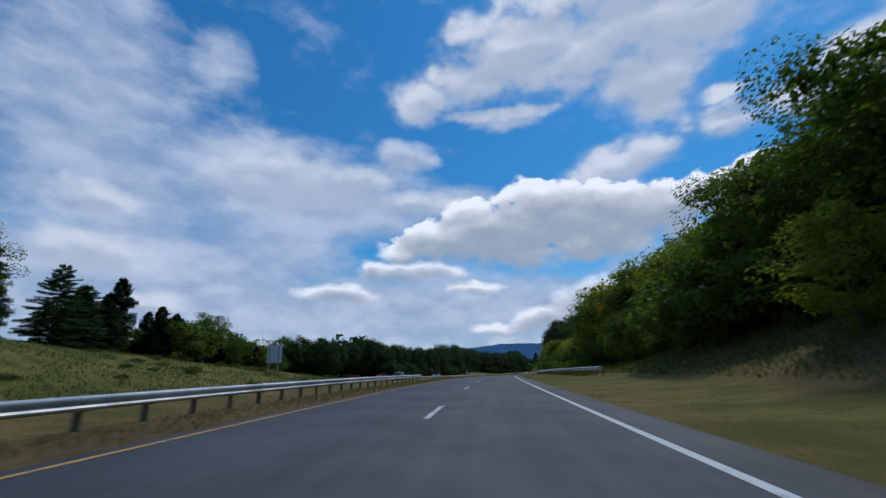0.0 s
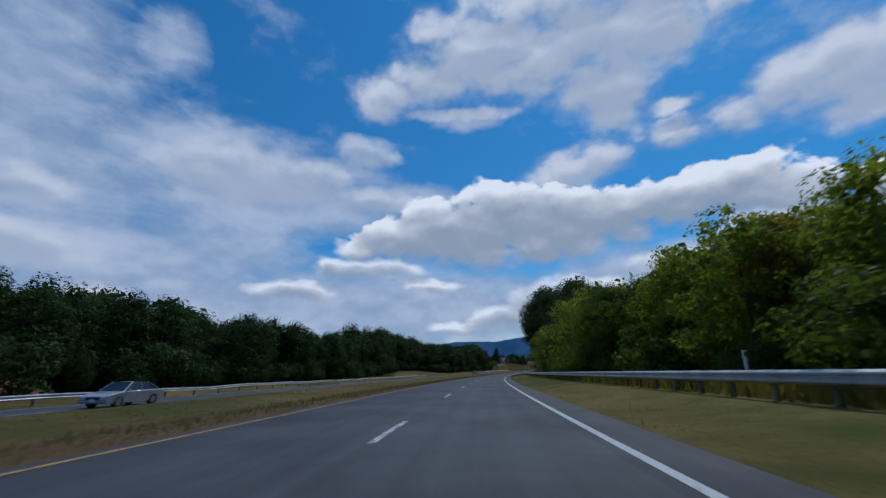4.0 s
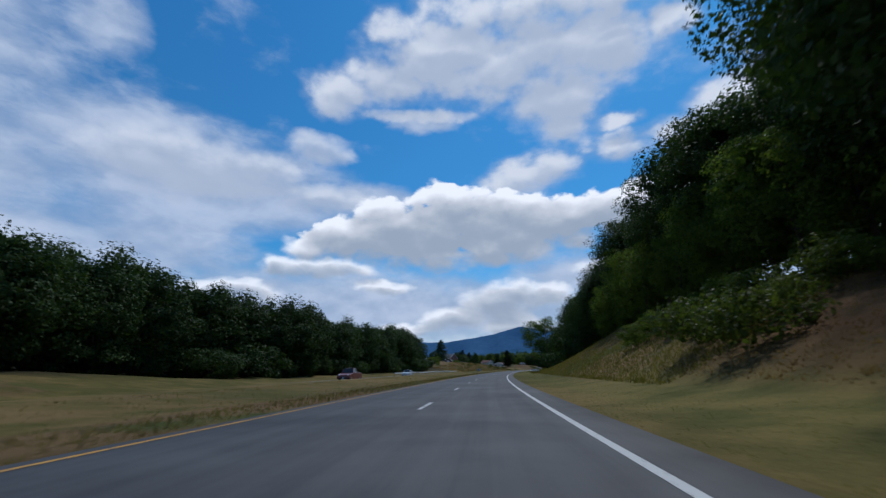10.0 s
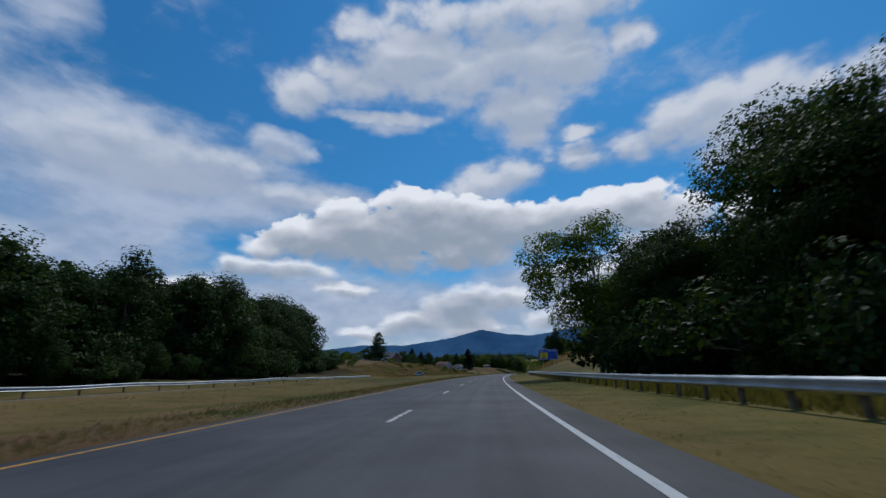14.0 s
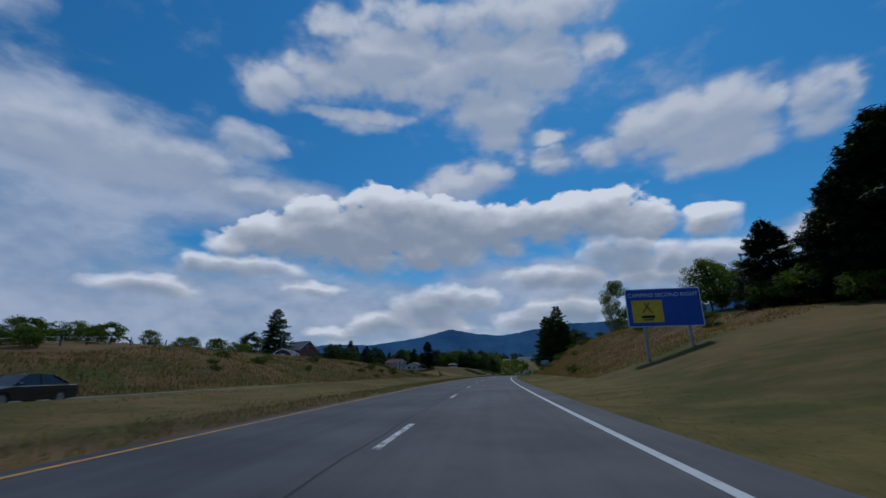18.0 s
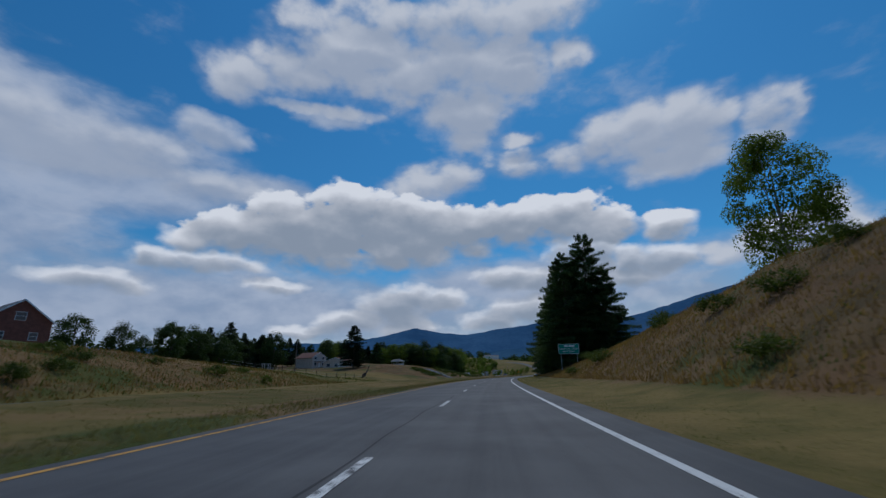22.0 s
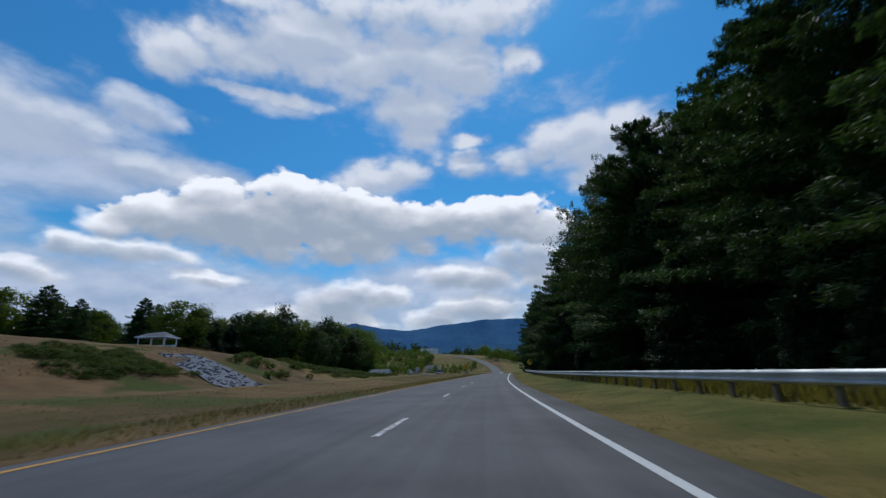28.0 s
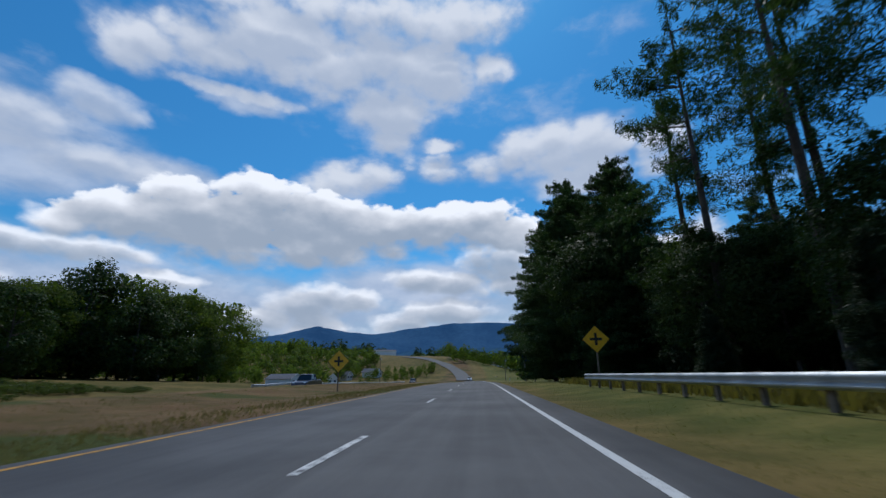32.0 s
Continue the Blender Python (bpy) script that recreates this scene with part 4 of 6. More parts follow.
def plant_all():
    oak, forest, maple, sapling, gold = (TREES[k] for k in ("oak", "forest", "maple", "sapling", "gold"))
    bush, weed, airy, pine, shrub = (TREES[k] for k in ("bush", "weed", "open", "pine", "shrub"))
    spruce, cedar, lanky = (TREES[k] for k in ("spruce", "cedar", "lanky"))
    rng = np.random.default_rng(5)
    # right: bank with young trees, then thickets behind the rail
    plant_rows([maple, sapling], [0.65, 0.35], 8, 44, 14.5, 26, 20, 8.5, 11.5, 1, gap=3)
    plant_rows([maple, sapling], [0.65, 0.35], 44, 62, 16.5, 27, 12, 9, 11, 2, gap=3)
    plant_rows([maple, sapling], [0.5, 0.5], 58, 78, 14, 25, 12, 9.5, 12, 53, gap=2.8)
    plant_rows([sapling, bush], [0.4, 0.6], 24, 80, 12, 15, 18, 1.4, 3.2, 41, gap=2.2)
    plant_rows([sapling, bush, maple], [0.4, 0.3, 0.3], 6, 58, 12.5, 17, 24, 2.6, 5.5, 69, gap=2.2)
    plant_rows([shrub], [1.0], 4, 60, 17, 28, 20, 2.5, 4.5, 70, gap=2.8)
    plant_rows([sapling, maple], [0.6, 0.4], 76, 102, 11, 19, 14, 4.2, 6, 3, gap=3)
    plant_rows([sapling, maple], [0.7, 0.3], 102, 132, 11, 18, 16, 6, 8.2, 50, gap=3)
    plant_rows([maple, sapling], [0.45, 0.55], 130, 207, 11, 19, 32, 7.5, 10.5, 4, gap=3.2)
    plant_rows([maple, forest], [0.6, 0.4], 80, 106, 19, 32, 9, 6, 7.5, 6, gap=4)
    plant_rows([maple, oak], [0.7, 0.3], 106, 140, 19, 32, 8, 7, 9, 51, gap=4.5)
    plant_rows([maple, oak], [0.6, 0.4], 140, 206, 17, 32, 19, 9.5, 12.5, 68, gap=4.2)
    for s, d, h in ((105, 11.6, 7.6), (109, 11.2, 8), (114, 11.8, 7.4), (96, 13, 5), (125, 13.5, 8),  (163, 12.5, 9), (172, 14, 9.5), (58, 15, 9), (66, 14, 7)):
        gold.plant(s, d, h, rng)
    plant_rows([bush, sapling], [0.7, 0.3], 78, 196, 9, 11.5, 30, 1.6, 3.4, 7, gap=2.5)
    # the tall dark oaks
    plant_rows([oak], [1.0], 209, 232, 14.5, 27, 9, 13, 16, 8, gap=5)
    for s, d, h in ((236, 15, 20), (245, 14.5, 24), (254, 15.5, 27), (263, 15, 29), (271, 15, 27), (276, 18, 26), (240, 24, 25), (252, 25, 27), (264, 25, 28), (230, 20, 20)):
        oak.plant(s, d, h, rng)
    plant_rows([oak], [1.0], 210, 240, 12.5, 14.5, 7, 5, 8, 9, gap=3)
    plant_rows([oak], [1.0], 286, 356, 23, 36, 22, 17, 22, 10, gap=5)
    plant_rows([maple], [1.0], 290, 352, 20, 24, 14, 8, 12, 42, gap=4)
    plant_rows([bush, weed], [0.6, 0.4], 282, 302, 11, 17, 14, 1.2, 2.4, 11, gap=1.8)
    plant_rows([oak], [1.0], 352, 404, 19.5, 33, 22, 15, 20, 12, gap=4.5)
    plant_rows([shrub, forest], [0.6, 0.4], 356, 434, 14, 24, 34, 3.5, 6.5, 71, gap=3)
    airy.plant(419, 12.4, 18.5, rng)
    plant_rows([airy, oak], [0.5, 0.5], 398, 432, 17, 28, 11, 10, 16, 13, gap=4)
    for s, d, h in ((521, 30, 9.5), (511, 36, 17), (506, 38, 15.5), (516, 40, 16), (511, 32, 12), (516, 34, 11), (490, 35, 16), (485, 33, 15.5), (494, 40, 16), (479, 36, 15), (503, 33, 9)):
        cedar.plant(s, d, h, rng, wide=1.45)
    for s, d, h in ((536, 30, 8.5), (540, 33, 7), (533, 34, 6.5)):
        maple.plant(s, d, h, rng, "dark rounded tree on the crest of the bank")
    plant_rows([bush], [1.0], 505, 535, 26, 34, 9, 2, 4, 15, gap=3)
    airy.plant(627, 36.5, 22.5, rng, wide=0.76)
    plant_rows([weed], [1.0], 515, 640, 8, 24, 24, 0.5, 1.1, 16, gap=2)
    # the white pines and the dark wood after them
    for s, d, h in ((652, 12.5, 20.5), (655, 17, 24), (654, 19.5, 17), (664, 13.5, 22), (672, 18, 22), (676, 14, 22), (685, 19, 23), (690, 13.5, 22), (699, 18, 24), (706, 13.5, 23)):
        pine.plant(s, d, h, rng, wide=0.95 if s < 660 else 1.0)
    plant_rows([pine, oak, cedar], [0.65, 0.2, 0.15], 708, 768, 14, 28, 28, 19, 25, 17, gap=4.5)
    plant_rows([lanky], [1.0], 764, 790, 13, 24, 11, 22, 28, 58, gap=3.5)
    plant_rows([oak, cedar], [0.6, 0.4], 768, 790, 14, 25, 8, 4, 6, 59, gap=4)
    plant_rows([pine, cedar], [0.8, 0.2], 792, 812, 14, 20, 8, 18, 24, 60, gap=4.5)
    plant_rows([cedar], [1.0], 690, 835, 10.5, 13.5, 34, 3, 7, 18, gap=3)
    plant_rows([oak, cedar], [0.6, 0.4], 822, 843, 14, 24, 12, 8, 11, 61, gap=3.5)
    for s, d, h in ((832, 16, 28), (836, 20, 30), (839, 15, 27), (843, 22, 29), (829, 21, 30), (846, 17, 28)):
        lanky.plant(s, d, h, rng)
    maple.plant(794, 13, 10, rng, "yellow-green young maple before the dark pines")
    airy.plant(847, 17.5, 12, rng, "thin bare-trunked tree before the dark pines", wide=0.5)
    plant_rows([oak, cedar, pine], [0.4, 0.3, 0.3], 852, 872, 13.5, 27, 13, 13, 18, 19, gap=3.5)
    plant_rows([oak, cedar], [0.6, 0.4], 840, 852, 14.5, 26, 7, 8, 11, 67, gap=3.5)
    for s, d, h in ((872, 13.5, 28), (880, 15, 29), (888, 13, 27), (895, 16, 27), (864, 18, 27), (858, 16, 23), (868, 14, 25)):
        pine.plant(s, d, h, rng)
    # left: cedars on the first hill, then the long wood
    for s, d, h in ((38, -58, 11), (42, -60, 9), (62, -62, 12.5), (64, -66, 10), (70, -58, 8), (78, -64, 9), (82, -60, 8), (86, -66, 9), (90, -70, 8), (46, -66, 13), (24, -56, 13), (30, -62, 12)):
        cedar.plant(s, d, h, rng)
    for s, d, h, k in ((43, -50, 9.5, pine), (46.5, -51, 7.6, cedar), (49, -53, 8.2, pine), (53, -54, 7, cedar), (51, -57, 7.5, maple), (58, -50, 7.2, cedar), (55, -56, 7.4, pine), (30, -48, 12, cedar), (33, -52, 12, maple)):
        k.plant(s, d, h, rng, wide=1.1)
    airy.plant(69, -51, 9, rng)
    plant_rows([maple, bush, cedar], [0.5, 0.2, 0.3], 60, 96, -64, -50, 18, 4.5, 7.5, 64, gap=2.6)
    plant_rows([weed], [1.0], 4, 92, -50, -31, 50, 0.3, 0.6, 65, wide=(1.1, 1.8), gap=1.8)
    plant_rows([maple, bush], [0.6, 0.4], 80, 140, -75, -56, 18, 6, 10, 20, gap=4)
    plant_rows([forest, maple], [0.8, 0.2], 112, 136, -66, -50, 15, 9.5, 12.5, 52, gap=3.6)
    plant_rows([forest], [1.0], 134, 190, -58, -41, 28, 10, 13, 21, gap=4.2)
    plant_rows([forest], [1.0], 190, 245, -56, -40, 24, 10, 13, 45, gap=4.4)
    plant_rows([forest], [1.0], 245, 335, -56, -46, 32, 14, 18, 46, gap=4.6)
    plant_rows([forest], [1.0], 150, 300, -72, -56, 32, 11, 15, 22, gap=5.5)
    plant_rows([forest], [1.0], 335, 445, -54, -42, 36, 12.5, 16.5, 23, gap=4.5)
    plant_rows([forest], [1.0], 300, 470, -70, -54, 38, 14, 19, 24, gap=5.5)
    plant_rows([forest], [1.0], 445, 484, -70, -53, 22, 15, 20, 25, gap=5)
    plant_rows([shrub], [1.0], 450, 500, -56, -48, 16, 2.5, 4.5, 66, gap=3)
    plant_rows([forest], [1.0], 444, 468, -53, -46, 9, 9, 13, 62, gap=4)
    plant_rows([shrub, forest], [0.6, 0.4], 134, 250, -43, -37.5, 40, 2.5, 5.5, 47, gap=3)
    plant_rows([shrub, forest], [0.6, 0.4], 320, 450, -44, -39, 44, 2.5, 5.5, 49, gap=3)
    plant_rows([shrub, forest], [0.7, 0.3], 248, 326, -52, -45, 26, 3, 5.5, 72, gap=2.8)
    plant_rows([bush], [1.0], 496, 530, -66, -52, 9, 1.6, 3.0, 63, gap=3)
    plant_rows([maple, bush], [0.6, 0.4], 228, 288, 18, 32, 26, 4, 8, 48, gap=3)
    for s, d, h in ((499, -67, 19.5), (494, -62, 19), (488, -64, 22), (491, -71, 21), (501, -73, 17)):
        forest.plant(s, d, h, rng)
    for s, d, h in ((684, -98, 11), (690, -104, 12), (697, -100, 11), (703, -108, 13), (711, -104, 12), (676, -106, 10), (668, -112, 11), (722, -110, 14)):
        forest.plant(s, d, h * 1.1, rng, "dark rounded tree at the back of the meadow", wide=1.2)
    # left hill, pine by the barn, trees round the house
    for s, d, h in ((623, -89, 19.5), (626, -92, 14)):
        pine.plant(s, d, h, rng, wide=1.1)
    oak.plant(612, -91, 10, rng, "dark rounded tree beside the farm buildings", wide=1.2)
    plant_rows([maple], [1.0], 560, 640, -135, -100, 12, 7, 10, 27, gap=6)
    plant_rows([bush], [1.0], 500, 560, -60, -48, 6, 1.5, 3, 28, gap=3)
    plant_rows([weed, bush], [0.85, 0.15], 520, 640, -42, -31, 24, 0.6, 1.2, 29, gap=2)
    spruce.plant(744, -68, 17.5, rng, wide=1.35)
    for s, d, h in ((760, -122, 17), (770, -118, 14), (750, -128, 17), (724, -112, 19), (718, -116, 16)):
        spruce.plant(s, d, h, rng)
    plant_rows([forest, spruce], [0.75, 0.25], 730, 830, -170, -105, 32, 12, 17, 30, gap=7)
    plant_rows([maple, pine, cedar], [0.35, 0.3, 0.35], 796, 880, -125, -76, 46, 11, 15.5, 31, gap=5)
    plant_rows([forest, maple], [0.7, 0.3], 850, 928, -105, -60, 46, 13, 23, 32, gap=5.5)
    plant_rows([weed], [1.0], 752, 765, -46, -36, 60, 0.4, 0.8, 33, wide=(1.2, 1.9), gap=1.0)
    plant_rows([weed], [1.0], 800, 856, -46, -33, 120, 0.45, 0.8, 54, wide=(1.2, 1.9), gap=1.3)
    plant_rows([bush, weed], [0.4, 0.6], 780, 800, -46, -33, 10, 0.7, 1.4, 34, gap=2.4)


plant_all()


def far_wood(name, label, s0, s1, d0, d1, count, h0, h1, seed, mat, n=80, leaf=0.1):
    """A wood too far off to count its trees: heaps of leaf clumps on the ground."""
    rng = np.random.default_rng(seed)
    out = []
    for _ in range(count):
        s, d, h = rng.uniform(s0, s1), rng.uniform(d0, d1), rng.uniform(h0, h1)
        p = place(s, d, float(land_z(s, d)))
        v = rng.normal(size=(n, 3))
        v /= np.linalg.norm(v, axis=1, keepdims=True)
        c = p + np.array([0, 0, h * 0.55]) + v * np.array([h * 0.36, h * 0.36, h * 0.5]) * rng.uniform(0.45, 1.05, (n, 1))
        out.append(leaf_quads(rng, c, v + np.array([0, 0, 0.3]), h * leaf))
    ob = new(name, quads_mesh(name, np.concatenate(out), mat))
    return tagged(ob, label, "wood", kind="stuff")


far_wood("distant_wood", "dark distant woods along the valley", 1010, 1500, -420, -120, 460, 8, 14, 101, LEAF_MID, 150, 0.07)
far_wood("distant_wood", "dark trees deep inside the roadside wood", 190, 480, -115, -74, 90, 14, 18, 107, LEAF_DARK, 200, 0.07)
far_wood("distant_wood", "trees beside the road on the far hill", 1020, 1200, -150, -62, 130, 5, 9, 108, LEAF_MID, 150, 0.07)
far_wood("distant_wood", "trees below the far hill road", 1014, 1060, -60, -24, 40, 3, 5.5, 109, LEAF_MID, 150, 0.07)
far_wood("distant_wood", "trees on the slope above the road", 1090, 1220, -14, 60, 110, 7, 11, 110, LEAF_MID, 150, 0.07)
far_wood("distant_wood", "dark wooded rise behind the valley", 1300, 2600, -900, 900, 900, 12, 20, 102, LEAF_DARK)
far_wood("distant_wood", "trees beside the road down in the valley", 960, 1400, 16, 140, 190, 7, 13, 103, LEAF_MID, 150, 0.07)
far_wood("distant_wood", "trees in the valley beyond the median", 985, 1150, -130, -62, 90, 5, 9, 104, LEAF_MID, 150, 0.07)
far_wood("distant_wood", "dark woods behind the grassy hills", 500, 1100, -420, -200, 260, 11, 17, 105, LEAF_DARK)
far_wood("distant_wood", "dark woods on the high ground", 2600, 3600, -1500, 1500, 800, 14, 24, 106, LEAF_DARK)


# ---- guardrails ----
W_BEAM = [(0.0, 0.31), (-0.015, 0.30), (-0.075, 0.265), (-0.08, 0.235), (-0.015, 0.175), (-0.012, 0.135), (-0.08, 0.075), (-0.075, 0.045), (-0.015, 0.01), (0.0, 0.0)]


def guardrail(s0, s1, d_at, z_at, side, label, step=3.81, spread=2):
    """W-beam on posts; side: +1 where the beam's face looks left, -1 where it looks right."""
    mid = (s0 + s1) / 2
    base = place(mid, float(d_at(mid)), float(z_at(mid)))
    top = empty_at("guardrail", Matrix.Translation(base), label, "guardrail")
    n = max(1, int(round((s1 - s0) / step)))
    cuts = np.linspace(s0, s1, n + 1)
    for a, b in zip(cuts[:-1], cuts[1:]):
        ss = np.linspace(a, b + 0.12, 3)
        rows = []
        for k, s in enumerate(ss):
            lap = 0.003 if k == len(ss) - 1 else 0.0
            for x, z in W_BEAM:
                rows.append(place(s, float(d_at(s)) + side * (x - lap), float(z_at(s)) + 0.40 + z) - base)
        m = len(W_BEAM)
        faces = [(i * m + j, i * m + j + 1, (i + 1) * m + j + 1, (i + 1) * m + j) for i in range(2) for j in range(m - 1)]
        adopt(new("beam", mesh_from("beam", rows, faces, STEEL)), top)
    count = n * spread
    for k in range(count + 1):
        s = s0 + (s1 - s0) * k / count
        p = place(s, float(d_at(s)) + side * 0.2, float(z_at(s))) - base
        ob = adopt(new("post", POST_MESH), top)
        ob.matrix_basis = pose(p[0], p[1], p[2], 0, 0, bearing(s))
        q = place(s, float(d_at(s)) + side * 0.075, float(z_at(s))) - base
        bl = adopt(new("blockout", BLOCK_MESH), top)
        bl.matrix_basis = pose(q[0], q[1], q[2], 0, 0, bearing(s))
    for s, w in ((s0, -1), (s1, 1)):
        bm = bmesh.new()
        for k in range(7):
            a0, a1 = math.pi * k / 7, math.pi * (k + 1) / 7
            vs = []
            for a in (a0, a1):
                for z in (0.40, 0.71):
                    vs.append(bm.verts.new((side * (0.12 - 0.19 * math.cos(a)), w * 0.16 * math.sin(a), z)))
            bm.faces.new((vs[0], vs[1], vs[3], vs[2]))
        e = part("end_shoe", bm, STEEL, top)
        p = place(s, float(d_at(s)), float(z_at(s))) - base
        e.matrix_basis = pose(p[0], p[1], p[2], 0, 0, bearing(s))
    return top


def small_mesh(name, size, at, mat, bevel=0.008):
    bm = box(bmesh.new(), size, at, bevel=bevel)
    me = bpy.data.meshes.new(name)
    bm.to_mesh(me)
    bm.free()
    me.materials.append(mat)
    return me


POST_MESH = small_mesh("post", (0.10, 0.15, 1.1), (0, 0, 0.18), TIMBER)
BLOCK_MESH = small_mesh("blockout", (0.15, 0.12, 0.34), (0, 0, 0.55), TIMBER)


def const(v):
    return lambda s: v


def on_land(d_at):
    return lambda s: float(land_z(s, d_at(s)))


RAIL_LABEL = "grey galvanised steel guardrail on posts beside the verge"
_d1 = lambda s: float(np.interp(s, (36, 60, 225, 243), (7.8, 6.9, 6.9, 7.4)))
guardrail(36, 243, _d1, on_land(_d1), 1, RAIL_LABEL)
_d2 = lambda s: float(np.interp(s, (351, 370, 467), (7.6, 6.9, 6.9)))
guardrail(351, 467, _d2, on_land(_d2), 1, RAIL_LABEL)
_d3 = lambda s: float(np.interp(s, (688, 705, 838), (7.4, 6.9, 6.3)))
guardrail(688, 838, _d3, on_land(_d3), 1, RAIL_LABEL)
_d4 = lambda s: float(np.interp(s, (-40, 10, 52), (-8.6, -8.9, -9.3)))
guardrail(-38, 52, _d4, on_land(_d4), -1, "weathered steel guardrail on posts in the median")
_d5 = const(-28.7)
guardrail(112, 262, _d5, on_land(_d5), -1, "pale steel guardrail beyond the opposite carriageway", spread=1)
guardrail(380, 468, _d5, on_land(_d5), -1, "pale steel guardrail beyond the opposite carriageway", spread=1)
guardrail(868, 985, _d5, on_land(_d5), -1, "pale steel guardrail beyond the opposite carriageway", spread=1)


# ---- paints and walls for the things ----
def plain(name, colour, rough=0.5, metal=0.0, coat=0.0):
    def build(g, b):
        v = coords(g)
        f = g.ramp(g.noise(v, 2.5, 5.0, 0.6), 0.3, 0.7)
        dirt = tuple(c * 0.8 for c in colour)
        g.link(g.mix(f, (*dirt, 1), (*colour, 1)), b.inputs["Base Color"])
        b.inputs["Roughness"].default_value, b.inputs["Metallic"].default_value = rough, metal
        b.inputs["Coat Weight"].default_value = coat
    return material(name, build)


SIGN_GREEN = plain("green_sign_sheeting", (0.0, 0.27, 0.18), 0.45)
SIGN_BLUE = plain("blue_sign_sheeting", (0.012, 0.085, 0.48), 0.45)
SIGN_YELLOW = plain("amber_sign_sheeting", (0.95, 0.50, 0.012), 0.45)
SIGN_LEMON = plain("yellow_sign_panel", (0.78, 0.56, 0.02), 0.45)
SIGN_BACK = plain("bare_sign_back", (0.80, 0.82, 0.84), 0.45, 0.1)
SIGN_WHITE = plain("white_sign_sheeting", (0.84, 0.85, 0.85), 0.5)
INK = plain("black_ink", (0.012, 0.012, 0.012), 0.6)
RED_INK = plain("red_ink", (0.45, 0.05, 0.02), 0.6)
RUBBER = plain("tyre_rubber", (0.018, 0.018, 0.019), 0.8)
RIM = plain("alloy_rim", (0.38, 0.39, 0.40), 0.3, 0.8)
GLASS = plain("tinted_car_glass", (0.018, 0.022, 0.026), 0.06)
LAMP = plain("headlight_lens", (0.62, 0.64, 0.66), 0.1)
TAIL = plain("red_tail_light", (0.30, 0.012, 0.01), 0.2)
TRIM_BLACK = plain("black_trim", (0.02, 0.02, 0.02), 0.5)
BRICK = surface("red_brick_wall", (0.16, 0.055, 0.035), (0.27, 0.105, 0.07), 0.85, 2.0, 0.3, 0.0, 30.0)
SIDING = surface("cream_siding", (0.55, 0.46, 0.38), (0.68, 0.58, 0.49), 0.7, 1.0, 0.1, 0.0, 12.0)
WHITE_WALL = surface("white_siding", (0.62, 0.62, 0.61), (0.76, 0.76, 0.75), 0.65, 1.0, 0.1, 0.0, 12.0)
ROOF_RED = surface("red_brown_shingle", (0.10, 0.045, 0.035), (0.19, 0.085, 0.06), 0.9, 1.5, 0.4, 0.0, 14.0)
ROOF_GREY = surface("grey_shingle", (0.075, 0.078, 0.085), (0.16, 0.16, 0.17), 0.9, 1.5, 0.4, 0.0, 14.0)
PANE = plain("window_pane", (0.03, 0.035, 0.045), 0.05)
STONE = surface("grey_riprap", (0.05, 0.055, 0.063), (0.135, 0.143, 0.157), 0.9, 2.0, 0.5, 0.0, 18.0, 0.8)
SOIL = surface("red_soil", (0.15, 0.065, 0.035), (0.28, 0.13, 0.07), 0.95, 0.6, 0.5, 0.0, 8.0)
ORANGE = plain("orange_barrier", (0.42, 0.09, 0.04), 0.6)


def lettering(text, height, mat, parent, m, name="lettering", spacing=1.0):
    """Words in the built-in font, centred, as a thin mesh."""
    cu = bpy.data.curves.new(name, "FONT")
    cu.body, cu.size, cu.extrude, cu.align_x, cu.align_y = text, height, 0.004, "CENTER", "CENTER"
    cu.space_character, cu.resolution_u = spacing, 3
    tmp = new(name, cu)
    bpy.context.view_layer.update()
    me = bpy.data.meshes.new_from_object(tmp.evaluated_get(bpy.context.evaluated_depsgraph_get()))
    bpy.data.objects.remove(tmp)
    me.materials.clear()
    me.materials.append(mat)
    ob = adopt(new(name, me), parent)
    ob.matrix_basis = m
    return ob


def rounded_panel(w, h, t, r, seg=5):
    """An upright sign blank with round corners in the xz plane, facing -y."""
    bm = bmesh.new()
    pts = []
    for cx, cz, a0 in ((w / 2 - r, h / 2 - r, 0), (-w / 2 + r, h / 2 - r, 90), (-w / 2 + r, -h / 2 + r, 180), (w / 2 - r, -h / 2 + r, 270)):
        for k in range(seg + 1):
            a = radians(a0 + 90 * k / seg)
            pts.append((cx + r * math.cos(a), cz + r * math.sin(a)))
    front = [bm.verts.new((x, -t / 2, z)) for x, z in pts]
    back = [bm.verts.new((x, t / 2, z)) for x, z in pts]
    bm.faces.new(front)
    bm.faces.new(back[::-1])
    n = len(pts)
    for i in range(n):
        bm.faces.new((front[i], back[i], back[(i + 1) % n], front[(i + 1) % n]))
    bmesh.ops.recalc_face_normals(bm, faces=bm.faces)
    return bm


def board(parent, w, h, at, mat, border=0.05, name="panel"):
    """A sign face with its white border; returns the face."""
    p = part(name, rounded_panel(w, h, 0.03, min(0.12, h * 0.1)), SIGN_WHITE, parent)
    p.matrix_basis = Matrix.Translation(at)
    f = part("face", rounded_panel(w - 2 * border, h - 2 * border, 0.012, min(0.09, h * 0.08)), mat, p)
    f.matrix_basis = Matrix.Translation((0, -0.017, 0))
    return f


def leg(parent, x, y, z0, z1, r=0.06, mat=None, square=False):
    bm = bmesh.new()
    if square:
        box(bm, (r * 2, r * 2, z1 - z0), (x, y, (z0 + z1) / 2), bevel=0.01)
    else:
        rod(bm, (x, y, z0), (x, y, z1), r, n=10)
    return part("leg", bm, mat or POST_STEEL, parent)


